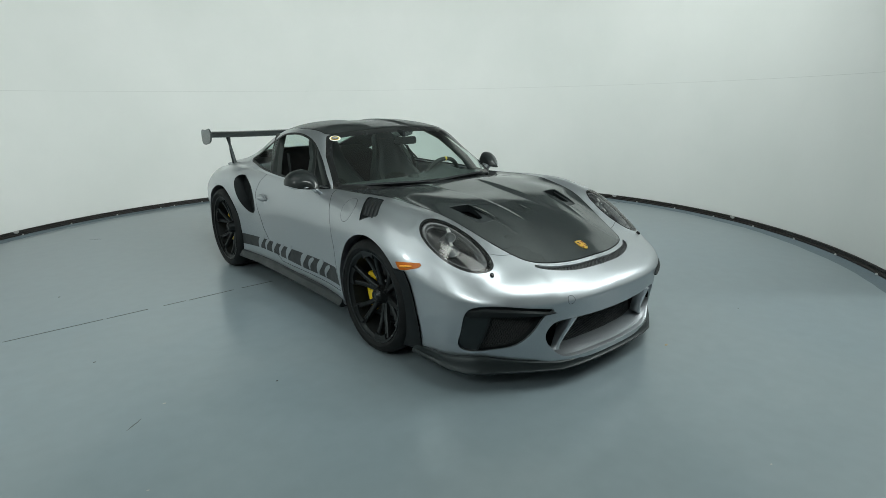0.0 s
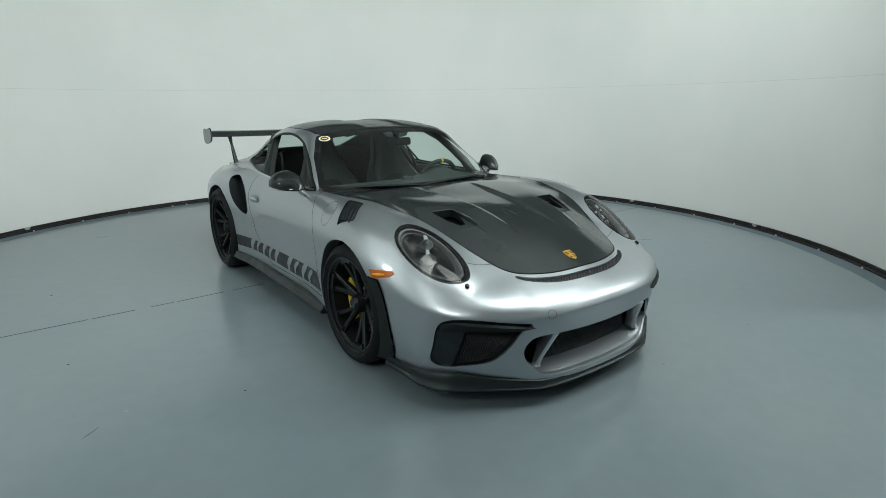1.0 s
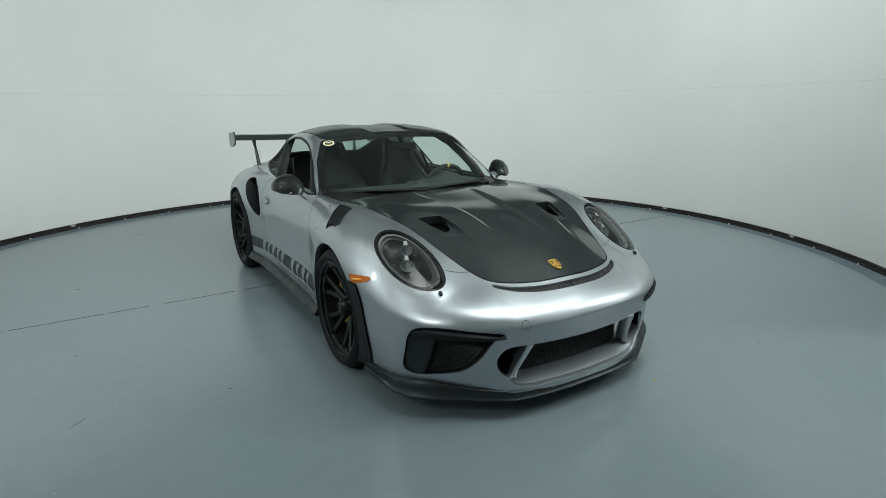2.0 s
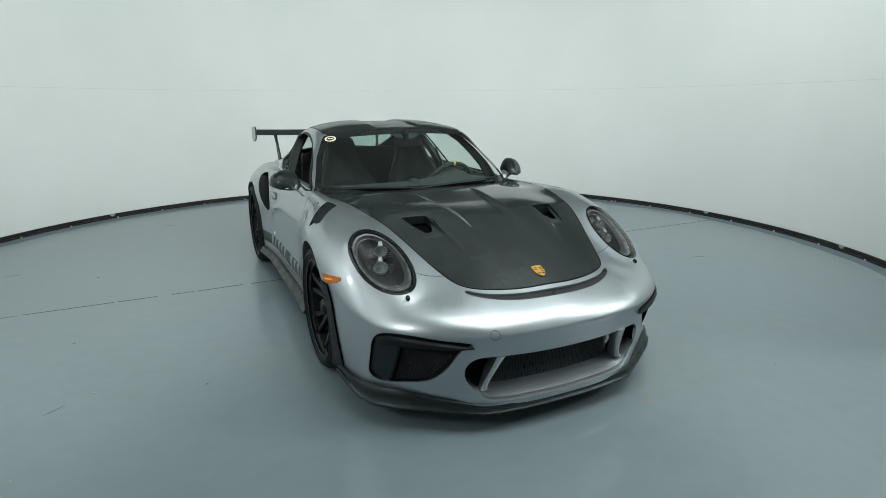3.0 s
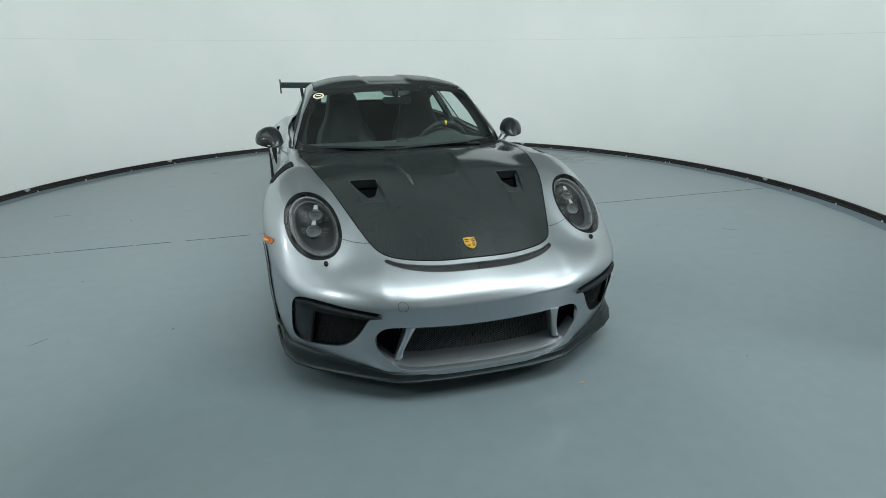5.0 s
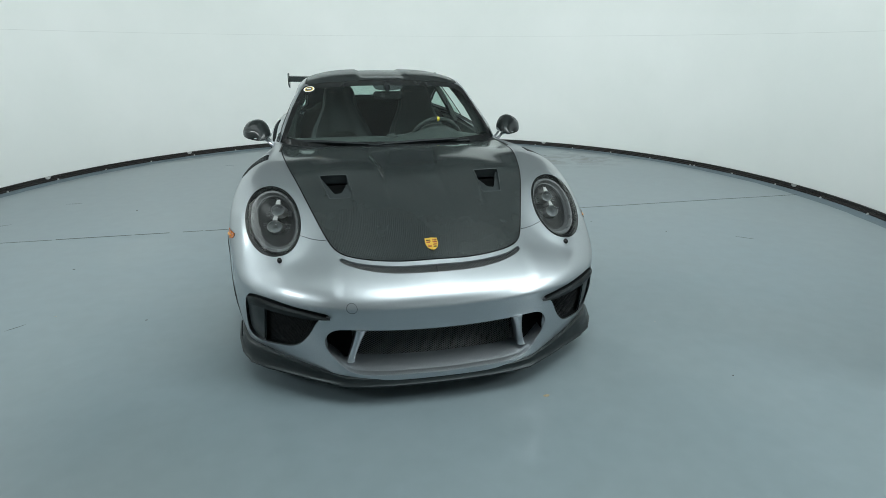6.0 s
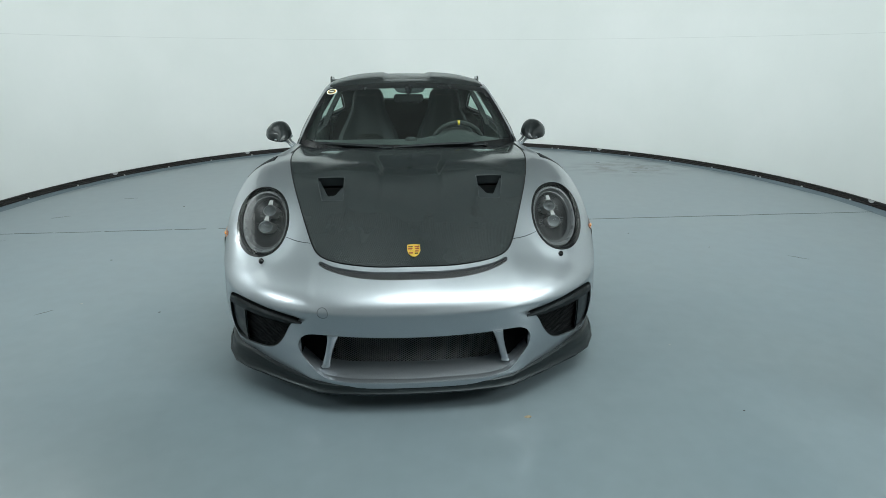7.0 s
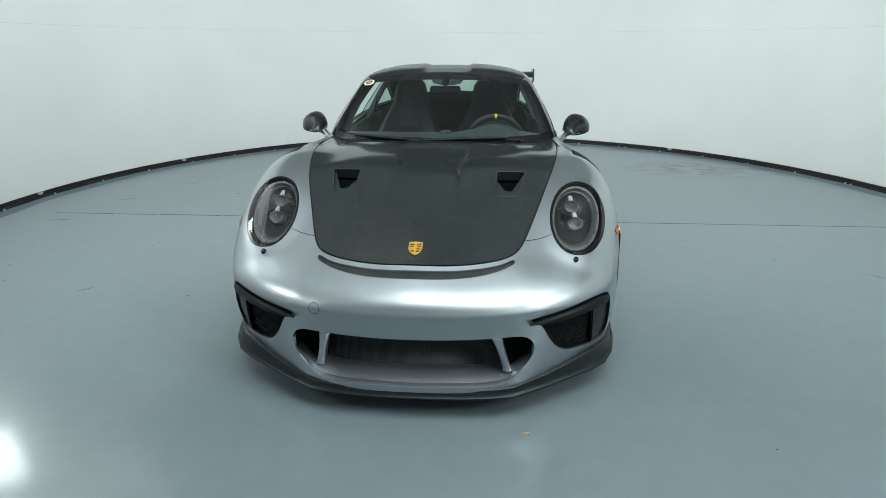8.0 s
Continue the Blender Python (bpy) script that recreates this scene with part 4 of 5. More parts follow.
def wire_mesh(name, inside, place, span_u, span_v, du, dv, parent, wire=0.0011, look_of=WIRE):
    """Expanded-metal mesh: two crossing sets of thin bars, kept where inside(u, v) holds."""
    (u0, u1), (v0, v1) = sorted(span_u), span_v
    g = Geo()
    slope_uv = dv / du
    reach = (v1 - v0) / slope_uv
    for d in (1, -1):
        for k in range(int((u1 - u0 + reach) / du) + 2):
            start = u0 - reach + k * du if d > 0 else u0 + k * du
            n = max(4, int((v1 - v0) / 0.008))
            run = []
            for i in range(n + 1):
                v = v0 + (v1 - v0) * i / n
                u = start + d * (v - v0) / slope_uv
                if u0 <= u <= u1 and inside(u, v):
                    run.append((u, v))
                else:
                    if len(run) > 1:
                        add_bar(g, [place(*q) for q in run], wire)
                    run = []
            if len(run) > 1:
                add_bar(g, [place(*q) for q in run], wire)
    return tagged(g.make(name, look_of, parent, "fine black diamond mesh", False), kind="stuff")


def add_bar(g, pts, w):
    """A thin upright bar along some points."""
    b = len(g.v)
    for x, y, z in pts:
        g.v += [(x - w, y + w * 2, z), (x, y, z + w), (x + w, y + w * 2, z), (x, y, z - w)]
    for i in range(len(pts) - 1):
        for k in range(4):
            j = (k + 1) % 4
            g.f.append((b + i * 4 + k, b + i * 4 + j, b + i * 4 + 4 + j, b + i * 4 + 4 + k))


wire_mesh("intake_mesh", lambda x, z: abs(x) < .345 + .16 * (.37 - z) and .176 < z < .366, lambda x, z: (x, -.945 + .06 * abs(x / .47) ** 2.4, z), (-.40, .40), (.152, .37), .0165, .0098, CAR, 0.0015, MIDWIRE)
slot_in = lambda x, y: slot_field(np.array([[x, y, .6]]))[0] < 0.006
wire_mesh("slot_mesh", slot_in, lambda x, y: (x, y + .004, height(abs(x), y) - .011), (-.43, .43), (-.955, -.795), .0125, .0095, CAR, 0.0012, PALEWIRE)
intake_parts()
both(corner_duct)

# headlamps
lamp_field = mix(poly(LAMP, 0, (0, 1), True), lambda p: 0.5 - p[:, 2])
lamps, body = low.cut(body, lamp_field)
AX = np.array((0.22, -0.84, 0.49))
AX /= np.linalg.norm(AX)


def headlamp(s):
    region = [f for f in lamps if low.p[f[0]][0] * s > 0]
    ax = AX * (s, 1, 1)
    cx = np.array((s * 0.703, -0.515, 0.728))
    right = np.cross((0, 0, 1), ax)
    right /= np.linalg.norm(right)
    up = np.cross(ax, right)
    border, glass = low.cut(region, lambda p: -poly(LAMP, -0.010, (0, 1), True)(p))
    lamp = skin_part("headlamp", low, border, GLOSSBLACK, CAR, "oval headlamp with twin projectors in black trim", -0.001)
    cover = skin_part("lamp_cover", low, glass, CLEAR, lamp, "clear curved lamp cover", 0.0)
    cover.visible_shadow = False
    edges = rim_edges(glass)
    nxt = dict(edges)
    loop = [edges[0][0]]
    while nxt[loop[-1]] != loop[0]:
        loop.append(nxt[loop[-1]])
    ring = np.array([low.p[v] for v in loop])
    mid = ring.mean(0)

    def inward(k, depth):
        return mid + (ring - mid) * k - ax * depth

    Geo().loft([inward(1, 0), inward(.975, .02), inward(.93, .030)][::-1], caps=False).make("lamp_bezel", GLOSSBLACK, lamp, "black lamp bezel")
    Geo().loft([inward(.935, .028), inward(.915, .020), inward(.86, .022), inward(.83, .034)][::-1], caps=False).make("light_ring", LAMPRING, lamp, "pale oval daylight ring")
    Geo().loft([inward(.84, .032), inward(.80, .042), inward(.77, .044), inward(.74, .054)][::-1], caps=False).make("inner_ring", BOWLRIB, lamp, "dark grey stepped ring inside the light ring")
    Geo().loft([inward(.75, .052), inward(.62, .075), inward(.3, .10), inward(.02, .105)][::-1], caps=False).make("lamp_bowl", BOWL, lamp, "dark lamp bowl")

    def oval(c, r, h, tall=.80, n=28):
        return [c + right * r * math.cos(a) + up * r * tall * math.sin(a) + ax * h for a in np.linspace(0, 2 * math.pi, n, endpoint=False)]

    for k, (u, w, r, deep) in enumerate(((-.002, .052, .032, .050), (.004, -.030, .035, .044))):
        c = mid + right * u * s + up * w - ax * deep
        Geo().loft([oval(c, r * rr, h) for rr, h in ((.05, -.034), (.45, -.032), (.72, -.024), (.80, -.020), (.92, -.008), (1.0, .002))][::-1], caps=False).make("projector_bowl", LAMPGREY, lamp, "grey projector bowl")
        dome = Geo().loft([oval(c, r * rr, h) for rr, h in ((.02, .030), (.35, .028), (.62, .021), (.84, .010), (.98, -.006))][::-1], caps=False).make("projector_lens", LENS, lamp, "round clear glass projector lens")
        dome.visible_shadow = False
        Geo().loft([oval(c, r * rr, h) for rr, h in ((.97, .001), (1.03, .006), (1.10, .003), (1.13, -.05))][::-1], caps=False).make("projector_ring", LAMPCHROME, lamp, "chrome projector ring")
        out = [(-.012, 0), (.012, 0), (.008, .028), (-.008, .028)]
        Geo().slab(out, c + up * r * .84 + ax * .004, right, up * .90 - ax * .20, ax, .006, .0015).make("lamp_fin", FIN, lamp, "pale grey fin over the projector")
        half = .066 if k == 0 else .072
        for q in (-1, 1):
            for j in range(5 if k else 3):
                a = c + right * q * (r + .009) + up * (-.022 + .010 * j) - ax * .016
                Geo().tube([a, a + right * q * (half - r - .014) - ax * .006], .0022, 6).make("lamp_rib", BOWLRIB, lamp, "ribbed dark grey reflector")


LENS = glass_mat("projector_glass", (0.80, 0.84, 0.86), 0.8, 0.16)
FIN = grained("pale_fin", (0.34, 0.35, 0.345), 0.4, relief=0.05)
BOWLRIB = grained("rib_grey", (0.07, 0.075, 0.078), 0.4, relief=0.0)
LAMPRING = grained("milky_light_guide", (0.13, 0.138, 0.142), 0.3, relief=0.05)
BOWL = grained("lamp_bowl_grey", (0.016, 0.017, 0.018), 0.4, relief=0.0, spec=0.3)
LAMPGREY = grained("lamp_reflector", (0.30, 0.31, 0.315), 0.45, metal=0.3, relief=0.0)
both(headlamp)


def washer(s):
    z = height(.668, -.757)
    n = Vector((s * .30, -.5, .8)).normalized()
    c = np.array((s * .668, -.757, z)) + np.array(n) * .002
    right = Vector((1, 0, 0)).cross(n).normalized()
    up = n.cross(right)
    rings = [[c + np.array(right) * r * math.cos(a) + np.array(up) * r * .8 * math.sin(a) + np.array(n) * h for a in np.linspace(0, 2 * math.pi, 14, endpoint=False)] for r, h in ((.013, -.004), (.013, .006), (.010, .010), (.004, .011))]
    Geo().loft(rings).make("washer_nozzle", GLOSSBLACK, CAR, "small black washer nozzle")


both(washer)
# side marker lamps
marker, body = low.cut(body, mix(poly([(-.305, .632), (-.40, .642), (-.472, .646), (-.450, .626), (-.372, .603), (-.33, .600)], 0.003, (1, 2)), lambda p: 0.82 - np.abs(p[:, 0])))
for s in (-1, 1):
    region = [f for f in marker if low.p[f[0]][0] * s > 0]
    mk = skin_part("side_marker", low, region, AMBER, CAR, "amber side marker lamp", 0.003)
    reveal("marker_edge", low, region, 0.004, AMBER, mk, to=(-0.004, 0, 0))

# black trim at the front edge of each front arch
trim, body = low.cut(body, mix(lambda p: np.hypot(p[:, 1] - AXLES[0][0], p[:, 2] - AXLES[0][1]) - 0.448 - 0.035 * slope(.5, .15, p[:, 2]), lambda p: p[:, 1] + 0.05, lambda p: p[:, 2] - 0.595, lambda p: 0.62 - np.abs(p[:, 0])))
for s in (-1, 1):
    region = [f for f in trim if low.p[f[0]][0] * s > 0]
    skin_part("arch_trim", low, region, BLACK, CAR, "black wheel-arch trim", 0.009)
    reveal("arch_trim_edge", low, region, 0, BLACK, CAR, to=(-0.06, 0, 0))

# fender louvres
louvre, body = low.cut(body, mix(poly([(.772, .200), (.764, .064), (.872, -.030), (.896, .104)], 0.010, (0, 1), True), lambda p: 0.74 - p[:, 2]))
for s in (-1, 1):
    region = [f for f in louvre if low.p[f[0]][0] * s > 0]
    lo_ = skin_part("fender_louvre", low, region, BLACK, CAR, "black louvred vent on the front wing", -0.012)
    reveal("louvre_edge", low, region, 0.012, SATIN, lo_)
    for k in range(4):
        y0 = .082 + .034 * k
        path = [(s * x, y0 - .80 * (x - .765), height(x, y0 - .80 * (x - .765)) - .006) for x in np.linspace(.766, .886, 7)]
        Geo().tube(path, .013, 6, 0.42).make("louvre_slat", BLACK, lo_)

# bumper joint line from lamp to arch and lamp to bonnet, as fine grooves
def seam_line(s):
    run = [(s * x, -.644 + .42 * (x - .574), height(x, -.644 + .42 * (x - .574)) + .0004) for x in np.linspace(.578, .462, 9)]
    Geo().tube(run, .0012, 6).make("panel_gap", GAP, CAR)
    run = [(s * .898, -.434, .6445), (s * .865, -.508, .6475), (s * .832, -.556, .6515)]
    Geo().tube(run, .0017, 6).make("panel_gap", GAP, CAR)
    if s < 0:
        ring = [(-.377 + .0215 * math.cos(a), front_y(abs(-.377 + .0215 * math.cos(a)), .478 + .0215 * math.sin(a)) - .0002, .478 + .0215 * math.sin(a)) for a in np.linspace(0, 2 * math.pi, 33)]
        Geo().tube(ring, .0010, 6).make("tow_cap", GAP, CAR, "fine round seam of the tow-eye cap")


both(seam_line)


def ball(c, r):
    return lambda p: np.linalg.norm(p - np.array(c), axis=1) - r


fuel, body = seam(low, body, ball((-.857, .315, .823), .083), "fuel_flap", 0.0025, 0.003)
skin_part("fuel_flap", low, fuel, PAINT, CAR, "round silver fuel flap")

# doors
DOOR = [(.66, .90), (.59, .78), (.525, .69), (.468, .56), (.428, .40), (.405, .275), (1.36, .262), (1.45, .300), (1.53, .345), (1.68, .478), (1.785, .626), (1.83, .745), (1.808, .836), (1.765, .912), (1.70, .95), (.75, .95)]
side_only = lambda p: 0.70 - np.abs(p[:, 0])
doors, body = seam(low, body, mix(poly(DOOR, 0, (1, 2)), side_only), "door", 0.004, 0.005)
STRIPE = [(2.105, .378), (1.80, .388), (1.2, .400), (.45, .424), (.402, .310), (.95, .293), (1.43, .300), (1.75, .300), (2.085, .284)]
# side air intakes
SCOOP = smooth_loop([(2.225, .845), (2.13, .868), (2.03, .850), (1.93, .800), (1.87, .735), (1.83, .65), (1.83, .592), (1.885, .578), (1.99, .612), (2.09, .68), (2.17, .76), (2.215, .81)], 64)
scoop, body = low.cut(body, mix(poly(SCOOP, 0, (1, 2)), lambda p: 0.72 - np.abs(p[:, 0])))
for s in (-1, 1):
    region = [f for f in scoop if low.p[f[0]][0] * s > 0]
    si = reveal("side_intake", low, region, 0, BLACK, CAR, "silver-lipped black side air intake", to=(-.10, .010, 0))
    in2, out2 = low.cut(region, lambda p: poly(SCOOP, -0.012, (1, 2))(p))
    sh = np.array((-s * .022, .006, 0))
    used = sorted({v for f in out2 + in2 for v in f})
    at = {v: k for k, v in enumerate(used)}
    part("intake_throat", [low.p[v] + sh * (1 + 3 * slope(1.85, 2.05, low.p[v][1])) for v in used], [tuple(at[v] for v in f) for f in out2 + in2 if all(v in at for v in f)], BLACK, si, "black intake throat")

stripe_field = mix(poly(STRIPE, 0, (1, 2)), side_only)
for s in (-1, 1):
    region = [f for f in doors if low.p[f[0]][0] * s > 0]
    decal, region = low.cut(region, stripe_field)
    door = skin_part("door", low, region, PAINT, CAR, "silver door with a recessed handle")
    skin_part("door_stripe", low, decal, DECAL, door, "charcoal side stripe")
decal, body = low.cut(body, stripe_field)
for piece in islands(decal):
    skin_part("side_stripe", low, piece, DECAL, CAR, "charcoal side stripe")
BODY = skin_part("body", low, body, PAINT, CAR, "silver metallic bodywork")
for k, hole in enumerate(arches):
    for s in (-1, 1):
        region = [f for f in hole if low.p[f[0]][0] * s > 0]
        reveal("arch_lip", low, region, 0, PAINT, BODY, to=(-0.085, 0, 0), keep=lambda p: p[2] > 0.2)
        ay, az, ar = AXLES[k]
        t = np.linspace(radians(5), radians(192), 40)
        ring = [[(s * x, ay + (ar + .012) * math.cos(a), az + (ar + .012) * math.sin(a)) for a in t] for x in (.87, .60, .50)]
        Geo().loft(ring, closed=False).make("wheel_well", CARPET, CAR, "black wheel-arch liner")
        Geo().lathe([(.0, 0), (.42, 0)], (s * .52, ay, az), "x", 32).make("well_back", CARPET, CAR)
# rear end and underside
Geo().block((-.80, -.45, .165), (.80, 2.95, .20), .01).make("underbody", BLACK, CAR, "black underbody panel")
Geo().block((-.60, 3.30, .30), (.60, 3.46, .64), .03).make("tail_panel", PAINT, CAR)


# ---- cabin shell ----
shell = cab.faces
SCREEN = [(0, .865), (.40, .865), (.715, .858), (.735, .885), (.701, .97), (.648, 1.09), (.588, 1.19), (.562, 1.220), (.50, 1.236), (.40, 1.247), (.20, 1.259), (0, 1.263)]
screen_poly = poly(SCREEN + [(-x, z) for x, z in SCREEN[::-1]], 0.0, (0, 2))
ahead_only = lambda p: p[:, 1] - 1.16 + 0.12 * (p[:, 2] < 1.0)
screen, shell = cab.cut(shell, mix(screen_poly, ahead_only))
border, pane = cab.cut(screen, lambda p: -(np.maximum(screen_poly(p) + 0.030, 0.918 - p[:, 2])))
SCREENOB = skin_part("windscreen", cab, pane, GLASS, CAR, "tinted curved windscreen")
SCREENOB.visible_shadow = False
skin_part("screen_border", cab, border, GLOSSBLACK, SCREENOB, "black glass border")
# roof: carbon panel with a shallow middle channel
ROOF = [(-1, 1.01), (0, 1.01), (.30, 1.03), (.522, 1.075), (.550, 1.12), (.540, 1.5), (.50, 1.85), (.46, 2.02), (.3, 2.06), (0, 2.07), (-1, 2.07)]
roof, shell = seam(cab, shell, mix(poly(ROOF, 0, (0, 1), True), lambda p: 1.10 - p[:, 2]), "roof", 0.006, 0.006)
ROOFOB = skin_part("roof_panel", cab, roof, ROOFCARBON, CAR, "carbon-fibre roof panel with a shallow channel", 0.001)
for v in ROOFOB.data.vertices:
    x, y = v.co.x, v.co.y
    v.co.z += float(-0.012 * (1 - slope(0.145, 0.185, abs(x))) * slope(1.02, 1.16, y) * slope(2.06, 1.8, y))
ROOFOB.data.normals_split_custom_set_from_vertices([(0, 0, 0)] * len(ROOFOB.data.vertices))
# rear window
rear_field = mix(poly([(-1, 2.09), (0, 2.09), (.40, 2.07), (.43, 2.12), (.40, 2.70), (.36, 2.78), (0, 2.80), (-1, 2.80)], 0, (0, 1), True), lambda p: 0.9 - p[:, 2])
rear, shell = cab.cut(shell, rear_field)
REAROB = skin_part("rear_window", cab, rear, PANE, CAR, "tinted sloping rear window")
REAROB.visible_shadow = False
# side windows
DLO = smooth_loop([(.735, .886), (.80, .957), (.94, 1.062), (1.09, 1.152), (1.24, 1.206), (1.42, 1.231), (1.60, 1.230), (1.75, 1.214), (1.94, 1.162), (2.14, 1.090), (2.33, 1.015), (2.44, .972), (2.40, .955), (2.21, .943), (1.95, .925), (1.70, .912), (1.30, .898), (.95, .888)], 120)
dlo = poly(DLO, 0, (1, 2))
only_side = lambda p: 0.46 - np.abs(p[:, 0])
lights, shell = cab.cut(shell, mix(dlo, only_side))
for s in (-1, 1):
    region = [f for f in lights if cab.p[f[0]][0] * s > 0]
    frame_f, glass_f = cab.cut(region, lambda p: -(dlo(p) + 0.015))
    wf = skin_part("window_frame", cab, frame_f, BLACK, CAR, "black side-window surround", 0.001)
    post, glass_f = cab.cut(glass_f, lambda p: np.abs(p[:, 1] - 1.700 - 0.62 * (p[:, 2] - .907)) - 0.020 + 0.02 * (p[:, 2] - .9))
    skin_part("pillar", cab, post, BLACK, wf, "black centre pillar")
    for name, keep in (("side_window", [f for f in glass_f if np.mean([cab.p[v][1] - 0.62 * (cab.p[v][2] - .907) for v in f]) < 1.700]), ("quarter_window", [f for f in glass_f if np.mean([cab.p[v][1] - 0.62 * (cab.p[v][2] - .907) for v in f]) >= 1.700])):
        if name == "quarter_window":  # the door glass is wound down
            ob = skin_part(name, cab, keep, PANE, wf, "tinted side glass", -0.003)
            ob.visible_shadow = False
skin_part("cabin_frame", cab, shell, PAINT, CAR, "silver pillars and roof rails")
# dark lining on the inside of roof and pillars
skin_part("headlining", cab, roof, CLOTH, CAR, "dark roof lining", -0.02, True)
skin_part("pillar_lining", cab, [f for f in shell if np.mean([cab.p[v][1] for v in f]) < 3.1], CLOTH, CAR, "dark pillar lining", -0.012, True)

# ---- inside ----
def pillar_trim(s):
    """Thick dark trim along the inside of the windscreen pillar, and the centre pillar with its belt."""
    line = [(s * .690, .84, .885), (s * .668, .93, .985), (s * .628, 1.04, 1.075), (s * .575, 1.15, 1.165), (s * .545, 1.30, 1.215)]
    Geo().tube(line, [.045, .040, .036, .034, .028], 10, .8).make("pillar_trim", CLOTH, CAR, "dark trim inside the windscreen pillar")
    rings = [[(s * (x + u), y + v, z) for u, v in ((.022, -.02), (.022, .11), (-.018, .10), (-.018, -.015))] for x, y, z in ((.688, 1.705, .885), (.640, 1.77, 1.0), (.578, 1.84, 1.12), (.520, 1.90, 1.205))]
    post = Geo().loft(rings).make("centre_pillar_trim", CLOTH, CAR, "dark centre pillar trim")
    rings = [[(s * (x + u), y + v, z) for u, v in ((0, -.023), (0, .023), (-.003, .023), (-.003, -.023))] for x, y, z in ((.600, 1.68, 1.06), (.622, 1.62, .95), (.640, 1.56, .80), (.650, 1.52, .60))]
    Geo().loft(rings).make("seat_belt", BLACK, post, "dark hanging seat belt")


both(pillar_trim)
Geo().block((-.72, .50, .20), (.72, 2.35, .24), .01).make("cabin_floor", CARPET, CAR, "black carpeted floor")
for s in (-1, 1):
    rings = []
    for y in np.linspace(.50, 2.4, 9):
        x = .735 - .05 * slope(1.9, 2.4, y)
        rings.append([(s * (x + .01), y, .88), (s * (x - .05), y, .885), (s * (x - .075), y, .83), (s * (x - .07), y, .60), (s * (x - .10), y, .55), (s * (x - .08), y, .24), (s * (x + .01), y, .24)])
    Geo().loft(rings).make("door_lining", LEATHER, CAR, "black leather door lining")
# rear shelf and bulkhead
Geo().loft([[(x * h, y, z - (.075 if abs(x) == 1 and 2 < y < 2.2 else 0)) for x in (-1, -.72, .72, 1)] for y, z, h in ((1.75, .24, .66), (1.85, .55, .66), (1.95, .86, .65), (1.99, .95, .60), (2.10, 1.058, .52), (2.16, 1.058, .52), (2.3, 1.0, .48), (2.9, .93, .5))], closed=False, caps=False).make("rear_shelf", CARPET, CAR, "black carpeted rear shelf")


def dashboard():
    xs = np.linspace(-.70, .70, 41)
    rings = []
    for x in xs:
        hood_up = 0.080 * math.exp(-((x - .345) / .150) ** 2)
        rings.append([(x, .50 + .20 * abs(x / .7) ** 2, .868), (x, .62 + .10 * abs(x / .7) ** 2, .888), (x, .74, .892 + hood_up * .5), (x, .86, .892 + hood_up), (x, .895, .882 + hood_up), (x, .90, .86), (x, .92, .80), (x, .94, .70), (x, .88, .55), (x, .60, .55)])
    d = Geo().loft(rings).make("dashboard", LEATHER, CAR, "black leather dashboard with instrument hood")
    path = [(x, .897, .886 + 0.080 * math.exp(-((x - .345) / .150) ** 2)) for x in np.linspace(.05, .66, 30)]
    Geo().tube(path, .0016, 5).make("hood_stitch", THREAD, d, "pale stitching on the instrument hood")
    Geo().block((-.12, .90, .50), (.12, 1.5, .62), .03).make("centre_console", LEATHER, d, "black centre console")
    Geo().lathe([(.001, .05), (.03, .045), (.042, .03), (.046, 0), (.046, -.03)], (.02, .80, .868), "z", 20).make("dash_clock", CLOTH, d, "round dash clock pod")


def steering_wheel():
    c, tilt = Vector((.352, .885, .845)), radians(24)
    up, fw = Vector((0, -math.sin(tilt), math.cos(tilt))), Vector((0, -math.cos(tilt), -math.sin(tilt)))
    path = [c + Vector((1, 0, 0)) * .178 * math.cos(a) + up * .178 * math.sin(a) for a in np.linspace(0, 2 * math.pi, 49)]
    w = Geo().tube(path, .0165, 10).make("steering_wheel", CLOTH, CAR, "black suede steering wheel with yellow top mark")
    Geo().tube([c + Vector((1, 0, 0)) * .178 * math.cos(a) + up * .178 * math.sin(a) for a in np.linspace(radians(87.5), radians(92.5), 4)], .0175, 10).make("top_mark", YELLOW, w, "yellow centre mark")
    for a in (0, 180, 270):
        q = Vector((1, 0, 0)) * math.cos(radians(a)) + up * math.sin(radians(a))
        Geo().tube([c + q * .05, c + q * .11, c + q * .17], [.022, .016, .012], 8, .4).make("spoke", LEATHER, w)
    Geo().tube([c - fw * .02, c + fw * .03], [.062, .055], 20).make("hub", LEATHER, w)
    Geo().tube([c + fw * .02, c + fw * .25], .03, 10).make("column", BLACK, w)


